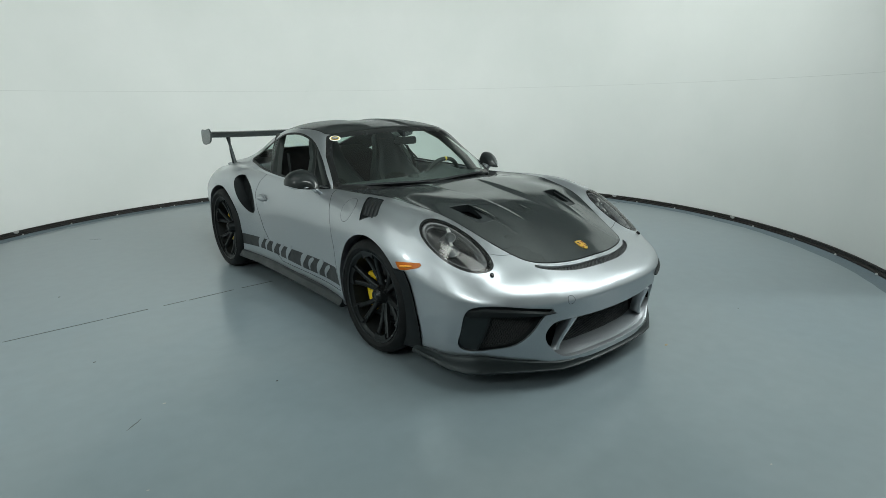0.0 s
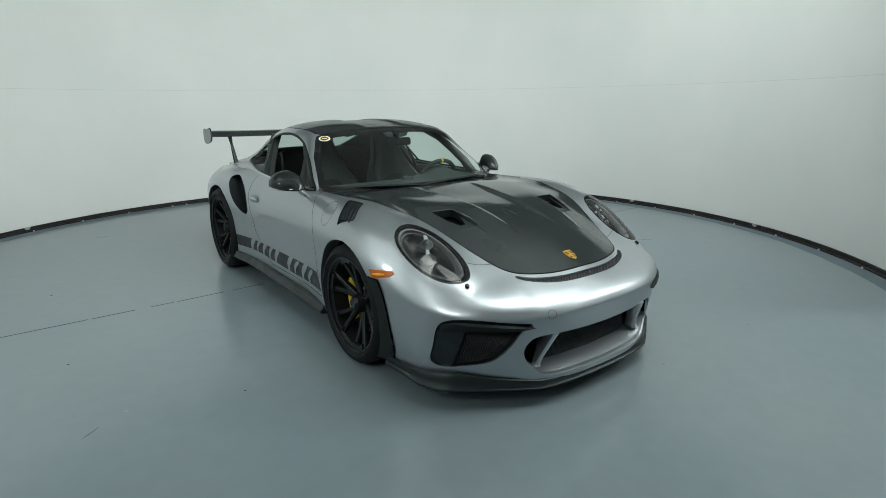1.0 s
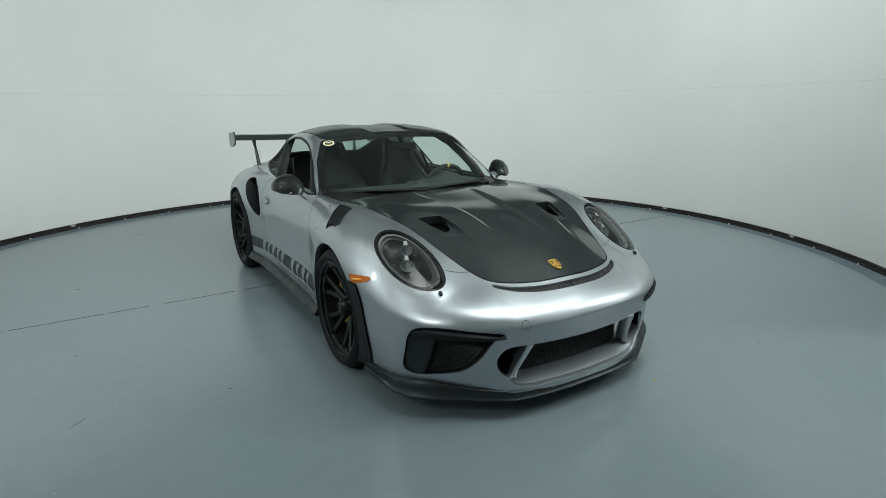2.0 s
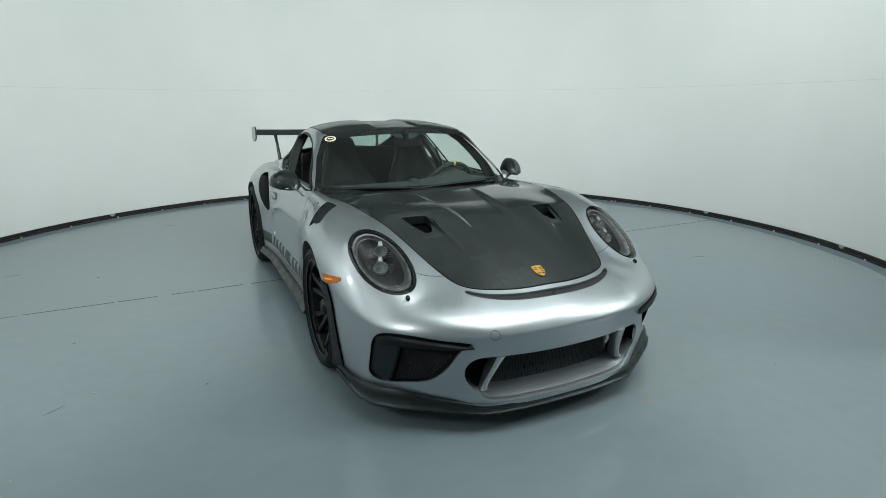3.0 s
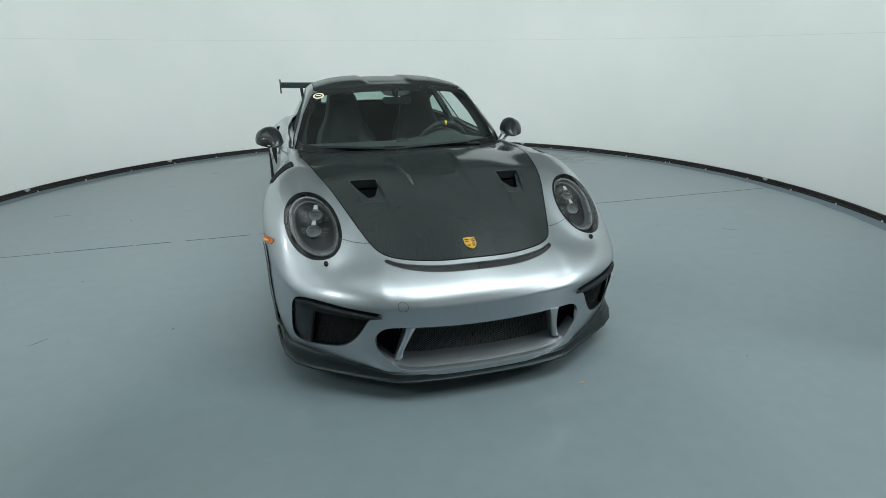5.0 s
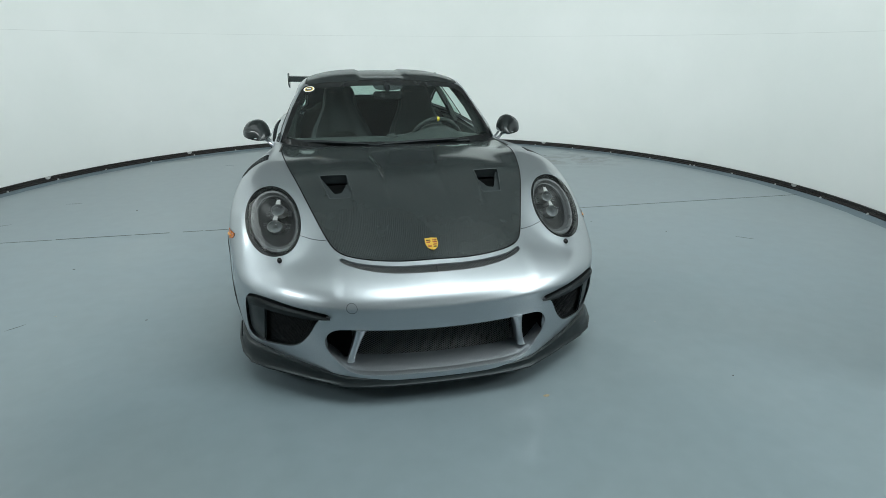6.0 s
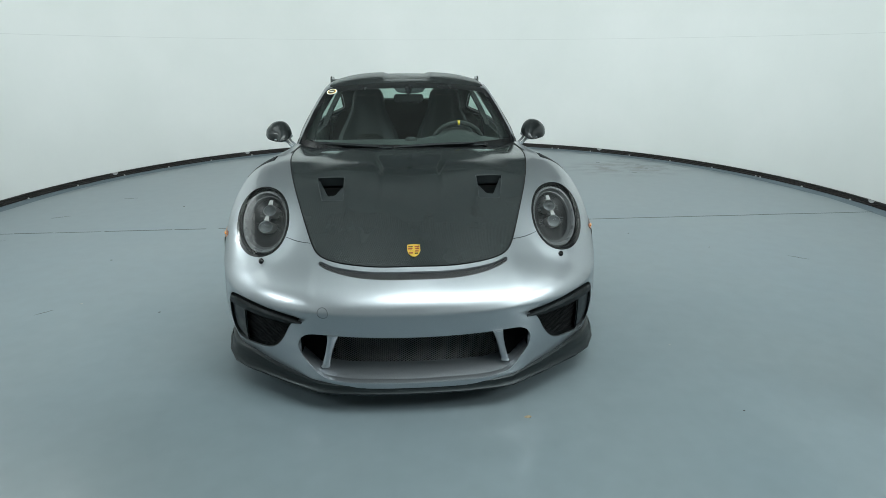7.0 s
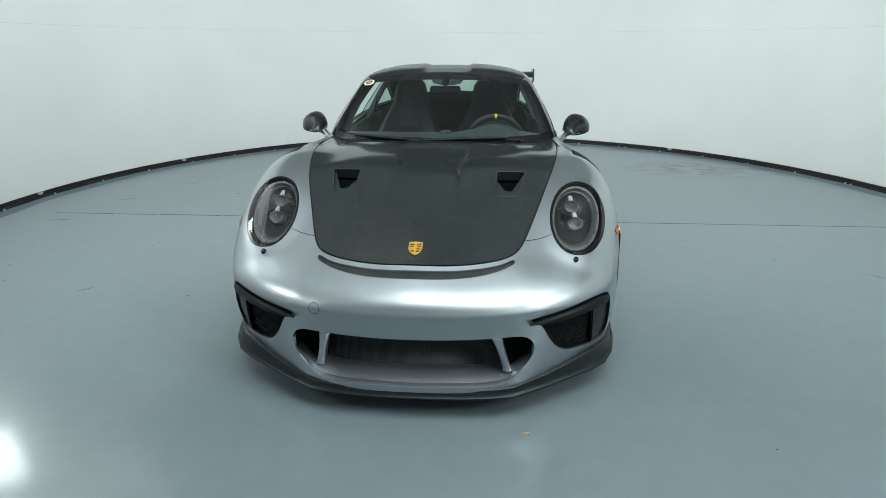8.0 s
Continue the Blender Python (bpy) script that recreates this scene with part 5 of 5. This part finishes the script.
def seat(x0):
    """Bucket seat: a shell with tall bolsters, inner cushion, headrest in one piece."""
    def at(u, v, d):
        """u across, v up the leaning back, d forwards of it."""
        lean = radians(20)
        return (x0 + u, 1.36 + v * math.sin(lean) - d * math.cos(lean), .40 + v * math.cos(lean) + d * math.sin(lean) * .5)

    widths = ((0, .225, .16), (.10, .245, .17), (.20, .250, .16), (.32, .250, .13), (.42, .240, .10), (.50, .215, .075), (.58, .175, .055), (.66, .140, .045), (.74, .128, .040), (.80, .115, .032), (.835, .085, .015))
    rings, line_l, line_r = [], [], []
    for v, w, dep in widths:
        row = []
        for k in np.linspace(-1, 1, 15):
            bolster = dep * slope(.45, .95, abs(k)) * (1.0 if v < .5 else .6)
            row.append(at(k * w, v, .045 + bolster - .02 * abs(k) ** 6))
        for k in np.linspace(1, -1, 15):
            row.append(at(k * w * .97, v, -.055 + .03 * abs(k) ** 3))
        rings.append(row)
        line_l.append(row[1])
        line_r.append(row[13])
    st = Geo().loft(rings).make("seat", LEATHER, CAR, "black leather bucket seat")
    for line in (line_l, line_r):
        Geo().tube([(a, b - .004, c + .002) for a, b, c in line], .0028, 6).make("piping", THREAD, st, "pale seam piping")
    # inner cushion
    rings = []
    for v, w in ((.06, .13), (.14, .150), (.28, .155), (.38, .14), (.44, .11), (.465, .06)):
        rings.append([at(k * w, v, .062 - .014 * k * k) for k in np.linspace(-1, 1, 9)] + [at(k * w, v, .03) for k in np.linspace(1, -1, 9)])
    Geo().loft(rings).make("back_cushion", CLOTH, st, "dark microfibre insert")
    rings = []
    for y, w, z in ((.92, .22, .40), (.98, .245, .43), (1.15, .25, .415), (1.30, .25, .40), (1.40, .24, .40)):
        rings.append([(x0 + k * w, y, z + .05 * slope(.5, .95, abs(k))) for k in np.linspace(-1, 1, 11)] + [(x0 + k * w, y, z - .14) for k in np.linspace(1, -1, 11)])
    Geo().loft(rings).make("seat_base", LEATHER, st, "black leather seat base")
    for u, w in ((-.055, .075), (.05, .035)):
        Geo().slab([(-w / 2, 0), (w / 2, 0), (w / 2, .008), (-w / 2, .008)], at(u, .775, .052), (1, 0, 0), (0, .34, .94), (0, -.94, .34), .002, .0004).make("headrest_print", THREAD, st, "small pale embroidered bar")


dashboard()
steering_wheel()
seat(-.308)
seat(.308)


def inner_mirror():
    c = Vector((0.01, .90, 1.165))
    out = rounded(.205, .058, .02)
    m = Geo().slab(out, c, (1, 0, 0), (0, .12, .99), (0, -.99, .12), .03, .008).make("inner_mirror", GLOSSBLACK, CAR, "black inside mirror under the windscreen")
    Geo().slab(rounded(.187, .044, .016), (c.x, c.y + .004, c.z), (1, 0, 0), (0, .12, .99), (0, .99, -.12), .002, .0005).make("mirror_glass", CHROME, m)
    Geo().tube([c + Vector((0, 0, .03)), c + Vector((0, .0, .06)), Vector((0.01, .955, 1.222))], [.014, .016, .03], 10).make("mirror_stalk", BLACK, m, "black mirror stalk")
    Geo().slab([(-.10, 0), (.12, 0), (.10, -.03), (.05, -.042), (-.03, -.042), (-.08, -.03)], (0.01, .945, 1.232), (1, 0, 0), (0, .55, .83), (0, -.83, .55), .004, .001).make("sensor_shade", BLACK, m, "black sensor shade")


inner_mirror()


# ---- front splitter, skirts, mirrors, wing ----
def splitter():
    stations = [(0, -1.040, 0), (.10, -1.039, 0), (.22, -1.033, 0), (.34, -1.018, 0), (.41, -1.002, 0), (.45, -.978, .002), (.55, -.918, .008), (.65, -.850, .016), (.74, -.783, .024), (.81, -.718, .032), (.853, -.645, .040), (.880, -.560, .048), (.893, -.455, .052), (.897, -.425, .052), (.898, -.405, .052)]
    both_sides = [(-x, y, r) for x, y, r in stations[:0:-1]] + stations
    rings = []
    for k, (x, y, r) in enumerate(both_sides):
        a, b = both_sides[max(k - 1, 0)], both_sides[min(k + 1, len(both_sides) - 1)]
        d = np.array((b[0] - a[0], b[1] - a[1]))
        n = np.array((d[1], -d[0])) / np.linalg.norm(d)
        wide = .012 * slope(.6, .80, abs(x)) * slope(-.50, -.70, y)
        e = .60 * slope(-.74, -.50, y)
        t = r + (.010 * slope(.32, .56, abs(x)) + .022 * slope(.55, .80, abs(x))) * slope(-.58, -.80, y)
        sec_ = ((-.03, .142 + t), (.006, .140 + t), (.014, .134 + t), (.017 + wide * .5, .122 + t * .7), (.022 + wide * .8, .112 + r * (.40 + e)), (.029 + wide, .107 + r * (.30 + e)), (.029 + wide, .101 + r * (.25 + e)), (.018 + wide, .095 + r * (.25 + e)), (-.10, .095 + r * (.25 + e)), (-.12, .13 + r * e))
        rings.append([(x + n[0] * o, y + n[1] * o, z) for o, z in sec_])
    lip = Geo().loft(rings).make("front_splitter", SATIN, CAR, "black plastic front splitter lip")
    rings = []
    for k, (x, y, r) in enumerate(both_sides[4:-4]):
        a, b = both_sides[k + 3], both_sides[k + 5]
        d = np.array((b[0] - a[0], b[1] - a[1]))
        n = np.array((d[1], -d[0])) / np.linalg.norm(d)
        foot = .038 + .055 * slope(.62, .78, abs(x))
        rings.append([(x + n[0] * o, y + n[1] * o, z) for o, z in ((-.150, .105 + r * .4), (-.154, foot + .007), (-.160, foot), (-.170, foot), (-.175, .105 + r * .4))])
    # rubber lip in the shade colour, to deepen the dark under the nose
    Geo().loft(rings).make("under_lip", SHADEBLACK, lip, "black rubber lip under the splitter")


splitter()


def side_skirt(s):
    rings = []
    for y in np.linspace(.385, 2.08, 24):
        x = .864 + .010 * slope(.75, .35, y) + .035 * slope(1.7, 2.1, y)
        rings.append([(s * (x - .03), y, .228), (s * (x + .012), y, .226), (s * (x + .024), y, .218), (s * (x + .030), y, .202), (s * (x + .046), y, .186), (s * (x + .046), y, .178), (s * (x + .03), y, .168), (s * (x - .10), y, .166), (s * (x - .10), y, .21)])
    Geo().loft(rings).make("side_skirt", SATIN, CAR, "black side skirt")


both(side_skirt)


def door_mirror(s):
    """Teardrop housing, tipped inwards, on a forked stalk."""
    c = np.array((s * .893, .862, .926))
    out, up = np.array((s * .995, 0, -.10)), np.array((s * .10, 0, .995))

    def shell(k, lo, hi, low_k):
        """Rings from nose to glass; the inner end droops to a point."""
        rings = []
        for y, w, h, dz in ((-.118, .012, .006, -.012), (-.110, .042, .024, -.010), (-.085, .070, .044, -.005), (-.05, .086, .058, 0), (-.01, .093, .067, .002), (.035, .093, .069, .002), (.058, .088, .065, .002)):
            ring = []
            for a in np.linspace(radians(lo), radians(hi), 30):
                u, v = math.cos(a), math.sin(a)
                u, v = np.sign(u) * abs(u) ** .9, np.sign(v) * abs(v) ** .9
                tall = h * (1.08 - .14 * u if v > 0 else low_k * (1 - .45 * u))
                front = max(0, -y) / .118
                ring.append(c + out * (u * w * k * .80 - .018 * front) + up * (v * tall * k + dz - .014 * front) + np.array((0, y + .030 * u, 0)))
            rings.append(ring)
        return Geo().loft(rings)

    m = shell(1.22, -2, 182, .5).make("door_mirror", MIRRORCARBON, CAR, "carbon-capped door mirror on a silver forked stalk")
    shell(1.20, 176, 364, .26).make("mirror_base", GLOSSBLACK, m, "gloss black underside of the mirror")
    Geo().slab([(.070 * math.cos(a), .050 * math.sin(a)) for a in np.linspace(0, 2 * math.pi, 24, endpoint=False)], c + (0, .050, .006), out, up, (0, 1, 0), .012, .002).make("mirror_glass", CHROME, m, "mirror glass")
    rim = []
    for a in np.linspace(radians(10), radians(172), 24):
        u, v = math.cos(a), math.sin(a)
        rim.append(c + out * (.091 * u - .018 * v * .95) + up * (-.006 - .012 * v) + np.array((0, -.115 * v + .02 + .030 * u, 0)))
    Geo().tube(rim, [.003] * 8 + [.005] * 8 + [.008] * 8, 8).make("mirror_band", PAINT, m, "thin silver band under the cap")
    base = c - out * .062 - up * .046
    Geo().tube([c - up * .028 + (0, -.03, 0), base + (0, -.055, .008), (s * .808, .79, .878), (s * .782, .80, .850)], [.008, .013, .013, .018], 10, .7).make("mirror_stalk", PAINT, m, "silver front arm of the stalk")
    Geo().tube([base + (0, .03, .010), (s * .812, .875, .884), (s * .778, .875, .850)], [.010, .009, .014], 8, .7).make("mirror_arm", PAINT, m, "silver rear arm of the stalk")
    Geo().loft([[(s * (.772 + u * .014), .83 + v * .075, z) for u, v in ((1, -1), (1, 1), (-1, 1), (-1, -1))] for z in (.83, .858)]).make("mirror_foot", PAINT, m)


both(door_mirror)


def door_handle(s):
    c = np.array((s * .841, 1.715, .712))
    rings = []
    for k, y in enumerate(np.linspace(-.085, .085, 9)):
        w = (.004, .014, .019, .021, .021, .020, .018, .013, .004)[k]
        o = .007 - .006 * (y / .085) ** 2
        rings.append([c + (s * (o + .010 * math.cos(a)), y, w * math.sin(a) - .05 * y) for a in np.linspace(0, 2 * math.pi, 12, endpoint=False)])
    Geo().loft(rings).make("door_handle", PAINT, CAR, "silver door handle")
    cup = [[c + (s * (-.004 + d), r * .080 * math.cos(a), r * .042 * math.sin(a)) for a in np.linspace(0, 2 * math.pi, 24, endpoint=False)] for r, d in ((1.0, .003), (.92, .006), (.80, .001), (.3, -.004))]
    Geo().loft(cup).make("handle_cup", PAINT, CAR, "silver handle recess")


both(door_handle)


def rear_wing():
    # wing blade: one aerofoil section swept across the car
    foil = [(0, 0), (.02, .016), (.07, .026), (.14, .026), (.21, .016), (.27, -.006), (.21, .004), (.14, .010), (.07, .008), (.02, -.004)]
    rings = []
    for x in np.linspace(-.765, .765, 31):
        dip = -.012 * (1 - abs(x / .765) ** 2)
        rings.append([(x, 3.03 + u, 1.146 + dip + v * 1.7 + .05 * u) for u, v in foil])
    w = Geo().loft(rings).make("rear_wing", CARBON, CAR, "tall fixed rear wing with end plates")
    for s in (-1, 1):
        plate = smooth_loop([(3.020, 1.165), (3.05, 1.222), (3.12, 1.222), (3.22, 1.212), (3.285, 1.205), (3.292, 1.10), (3.25, 1.068), (3.12, 1.078), (3.04, 1.108)], 40)
        Geo().slab([(a - 3.15, b - 1.15) for a, b in plate], (s * .764, 3.15, 1.15), (0, 1, 0), (0, 0, 1), (s, 0, 0), .014, .004).make("end_plate", CARBON, w, "carbon end plate")
        Geo().tube([(s * .535, 3.06, .80), (s * .545, 3.11, .96), (s * .560, 3.20, 1.15)], [.013, .010, .012], 8, 1.8).make("wing_strut", SATIN, w, "black front limb of the wing strut")
        Geo().tube([(s * .535, 3.13, .80), (s * .548, 3.17, 1.0), (s * .560, 3.13, 1.155)], [.011, .008, .010], 8, 1.6).make("wing_strut", SATIN, w, "black rear limb of the wing strut")
        Geo().tube([(s * .535, 3.02, .85), (s * .535, 3.18, .845)], .014, 8, .8).make("strut_foot", SATIN, w)


rear_wing()


def deck_lip():
    """Upturned silver lip across the tail, under the wing."""
    rings = []
    for x in np.linspace(-.58, .58, 23):
        z, b = .892 - .05 * abs(x / .58) ** 3, .05 * abs(x / .58) ** 2
        rings.append([(x, 3.02 - b, z - .03), (x, 3.10 - b, z + .002), (x, 3.22 - b, z + .028), (x, 3.245 - b, z + .026), (x, 3.24 - b, z + .012), (x, 3.12 - b, z - .06)])
    Geo().loft(rings).make("deck_lip", PAINT, CAR, "silver upturned lip across the tail")


deck_lip()


# ---- wheels ----
def wheel(s, ay, az, r_tyre, width, outer, r_rim):
    """Centre-lock alloy wheel with six forked spoke pairs, tyre, disc and caliper."""
    c = (s * outer, ay, az)
    lip = r_rim
    g = Geo().lathe([(lip - .006, -.004), (lip + .006, -.001), (lip + .010, -.008), (lip + .004, -.016), (lip - .014, -.030), (lip - .022, -.09), (lip - .03, -width + .03), (lip + .004, -width + .01)], c, "x", 64, s)
    rim = g.make("wheel", RIM, CAR, "satin black centre-lock alloy wheel")
    prof = [(lip + .004, -.010), (lip + .016, .004), (lip + .035, .010), (r_tyre - .045, .012), (r_tyre - .022, .004), (r_tyre - .006, -.014), (r_tyre, -.035), (r_tyre, -.07), (r_tyre - .006, -.074), (r_tyre - .006, -.082), (r_tyre, -.086), (r_tyre, -width + .086), (r_tyre - .006, -width + .082), (r_tyre - .006, -width + .074), (r_tyre, -width + .07), (r_tyre, -width + .03), (r_tyre - .02, -width), (r_tyre - .06, -width - .008), (lip + .01, -width + .01)]
    tyre = Geo().lathe(prof, c, "x", 72, s).make("tyre", RUBBER, rim, "black low-profile tyre")
    for a0 in np.arange(6) * 60 + 18:
        for q in (-1, 1):
            rings = []
            for f in np.linspace(0, 1, 9):
                r = .052 + f * (lip - .066)
                ang = radians(a0 + q * (5 + 7.5 * f ** 1.1) * (1 if f > .02 else 1.6))
                x = -.062 + .040 * f ** 2.2 - .018 * (1 - f) ** 3
                w = .0165 - .0035 * f + .005 * f ** 6
                deep = .034 - .012 * f
                d, t = np.array((0, math.cos(ang), math.sin(ang))), np.array((0, -math.sin(ang), math.cos(ang)))
                o = np.array(c) + d * r
                rings.append([o + t * u * w + np.array((s * (x + v), 0, 0)) for u, v in ((-1, -deep), (-1, -.006), (-.6, 0), (.6, 0), (1, -.006), (1, -deep))])
            Geo().loft(rings).make("spoke", RIM, rim)
        # bridge that joins the pair at the rim
        rings = []
        for dd in np.linspace(-13, 13, 7):
            ang = radians(a0 + dd)
            d = np.array((0, math.cos(ang), math.sin(ang)))
            o = np.array(c)
            ri = lip - .040 - .012 * (dd / 13) ** 2
            rings.append([o + d * (lip - .006) + np.array((s * -.014, 0, 0)), o + d * (ri + .012) + np.array((s * -.020, 0, 0)), o + d * (ri + .012) + np.array((s * -.045, 0, 0)), o + d * (lip - .006) + np.array((s * -.045, 0, 0))])
        Geo().loft(rings).make("spoke_foot", RIM, rim)
    Geo().lathe([(.001, -.028), (.020, -.028), (.024, -.024), (.030, -.024), (.034, -.030), (.042, -.036), (.046, -.044), (.048, -.060), (.056, -.075), (.065, -.10)], c, "x", 36, s).make("centre_lock", RIM, rim, "black centre-lock nut")
    Geo().lathe([(.0005, -.0265), (.012, -.0265), (.014, -.029)], c, "x", 20, s).make("centre_cap", SATIN, rim, "grey centre cap")
    Geo().lathe([(.10, -.135), (.100, -.125), (.19, -.125), (.19, -.157), (.10, -.157)], c, "x", 56, s, True).make("brake_disc", DISC, rim, "dark steel brake disc")
    Geo().lathe([(.04, -.10), (.09, -.115), (.105, -.124)], c, "x", 36, s).make("disc_bell", BLACK, rim)
    cal = Geo()
    rings = []
    for a in np.linspace(-38, 38, 11):
        ang = radians(a - 10)
        d = np.array((0, math.cos(ang), math.sin(ang)))
        e = 1 - .35 * (abs(a) / 38) ** 4
        o = np.array(c)
        rings.append([o + d * r + np.array((s * x, 0, 0)) for r, x in ((.135, -.112), (.150, -.098 * (2 - e)), (.19, -.094 * (2 - e)), (.206, -.104), (.210, -.15), (.206, -.19), (.135, -.19))])
    cal.loft(rings)
    cp = cal.make("brake_caliper", YELLOW, rim, "yellow brake caliper")
    for a in (-18, 8, 30):
        ang = radians(a - 10)
        d = np.array((0, math.cos(ang), math.sin(ang)))
        Geo().lathe([(.001, -.090), (.013, -.090), (.016, -.094), (.016, -.11)], np.array(c) + d * .170, "x", 16, s).make("caliper_piston", YELLOW, cp)
    Geo().lathe([(.001, 0), (.008, 0), (.009, -.03)], np.array(c) + (s * -.085, -.03, .09), "x", 10, s).make("disc_bolt", STEEL, rim)


DISC = grained("dark_steel_disc", (0.06, 0.06, 0.062), 0.4, metal=0.8, relief=0.1)
for s in (-1, 1):
    wheel(s, 0.0, .345, .345, .262, .915, .270)
    wheel(s, 2.453, .360, .360, .318, .925, .283)


# ---- small fittings ----
def wiper(pivot, tip, elbow):
    p, t, e = Vector(pivot), Vector(tip), Vector(elbow)
    w = Geo().tube([p, p + Vector((0, -.01, .014)), e], [.016, .013, .010], 8, .8).make("wiper", BLACK, CAR, "black windscreen wiper")
    n = 8
    blade0 = e - (t - e) * .75
    pts = [blade0.lerp(t, k / n) + Vector((0, -.006, .012 - .006 * abs(k / n - .5))) for k in range(n + 1)]
    Geo().tube(pts, [.005] + [.011] * (n - 1) + [.005], 6, 1.0).make("wiper_blade", BLACK, w, "rubber wiper blade")


wiper((-.10, .395, .895), (-.69, .690, .893), (-.40, .495, .905))
wiper((.49, .480, .895), (-.09, .425, .897), (.20, .440, .908))


def badge():
    """Gold shield with coloured fields."""
    shield = [(-.028, .036), (0, .040), (.028, .036), (.029, .0), (.022, -.022), (.010, -.035), (0, -.040), (-.010, -.035), (-.022, -.022), (-.029, .0)]
    n = Vector((0, -.40, .917))
    up = Vector((0, .917, .40))
    c = Vector((0, -.808, height(0, -.808) + .001))
    b = Geo().slab(shield, c, (1, 0, 0), up, n, .006, .0015).make("bonnet_badge", GOLD, CAR, "small gold shield badge on the bonnet")
    top = c + n * .0062
    for x0, x1, y0, y1, m in ((-.024, -.004, .004, .012, RED), (-.024, -.004, .018, .024, BLACK), (.004, .024, .004, .012, RED), (.004, .024, .018, .024, RED), (-.020, -.004, -.022, -.014, RED), (.004, .021, -.010, -.003, RED), (.004, .018, -.024, -.017, BLACK)):
        Geo().slab([(x0, y0), (x1, y0), (x1, y1), (x0, y1)], top, (1, 0, 0), up, n, .0008, .0002).make("badge_field", m, b)
    Geo().slab([(-.008, .008), (.008, .008), (.007, -.004), (0, -.011), (-.007, -.004)], top, (1, 0, 0), up, n, .0014, .0003).make("badge_centre", GOLD, b)


badge()


def sticker():
    k = int(np.argmin([np.linalg.norm(p - np.array((-.525, 1.03, 1.19))) for p in cab.p]))
    c, n = Vector(cab.p[k]), Vector(cab.n[k])
    right = Vector((0, 0, 1)).cross(n).normalized()
    up = n.cross(right).normalized()
    ell = lambda a, b: [(a * math.cos(t), b * math.sin(t)) for t in np.linspace(0, 2 * math.pi, 28, endpoint=False)]
    st = Geo().slab(ell(.040, .031), c + n * .006, right, up, n, .0012, .0003).make("screen_sticker", WHITE, CAR, "oval white sticker inside the windscreen corner")
    Geo().slab(ell(.033, .025), c + n * .0076, right, up, n, .0006, .0001).make("sticker_ring", GOLD, st, "olive gold ring")
    Geo().slab(ell(.026, .018), c + n * .0086, right, up, n, .0005, .0001).make("sticker_field", DECAL, st, "dark oval field")
    Geo().slab([(-.018, -.003), (.018, -.003), (.018, .004), (-.018, .004)], c + n * .0094, right, up, n, .0004, .0001).make("sticker_bar", WHITE, st, "pale bar")


sticker()


side_pts = np.array([p for p, n in zip(low.p, low.n) if n[0] > 0.5])


def side_x(y, z):
    """The half width of the bodywork at a place of its side."""
    d = np.hypot(side_pts[:, 1] - y, side_pts[:, 2] - z)
    k = np.argsort(d)[:4]
    w = 1 / (d[k] + 1e-4)
    return float((side_pts[k, 0] * w).sum() / w.sum())


def side_mark(s, path, width):
    """A flat painted stroke on the side of the car."""
    pts = np.array(path, float)
    ts = np.r_[0, np.cumsum(np.linalg.norm(np.diff(pts, axis=0), axis=1))]
    pts = cubic(ts, pts, np.linspace(0, ts[-1], 22)) if len(pts) > 2 else np.linspace(pts[0], pts[1], 8)
    d = np.gradient(pts, axis=0)
    n = np.stack([-d[:, 1], d[:, 0]], 1) / np.linalg.norm(d, axis=1, keepdims=True)
    thick = width * (0.55 + 0.45 * np.sin(np.linspace(0, math.pi, len(pts))))[:, None] / 2
    a, b = pts + n * thick, pts - n * thick
    rings = [[(s * (side_x(*q) + o), q[0], q[1]) for q, o in ((u, .0012), (u, .0026), (v, .0026), (v, .0012))] for u, v in zip(a, b)]
    Geo().loft(rings).make("stripe_mark", PAINT, CAR, "silver slanted stroke on the stripe")


for s in (-1, 1):
    run = [(s * (side_x(y, z) + .004), y, z) for y, z in ((-.338, .6165), (-.375, .6215), (-.415, .6285))]
    Geo().tube(run, [.005, .0065, .004], 8, 1.0).make("marker_reflector", AMBERBAR, CAR, "bright amber reflector bar in the side marker")
# plain slanted swashes that fill the stripe along each side
for s in (-1, 1):
    for y0, w, lo_end, hi_end in ((1.74, .052, .292, .420), (1.63, .030, .300, .398), (1.50, .040, .296, .412), (1.37, .034, .300, .404), (1.24, .046, .294, .418), (.99, .048, .296, .420), (.87, .032, .304, .402), (.73, .050, .300, .424), (.61, .034, .310, .408)):
        lean = lambda v: y0 - .75 * (v - .35)
        side_mark(s, [(lean(hi_end) - .02, hi_end), (lean(.37) + .012, .37), (lean(.33) + .010, .33), (lean(lo_end) - .016, lo_end)], w)


# the car stands a little askew, turned about its nose
ASKEW = radians(-0.6)
CAR.rotation_euler = (0, 0, ASKEW)
CAR.location = (-2.03 * math.sin(ASKEW), -0.8 + 2.03 * math.cos(ASKEW), 0)
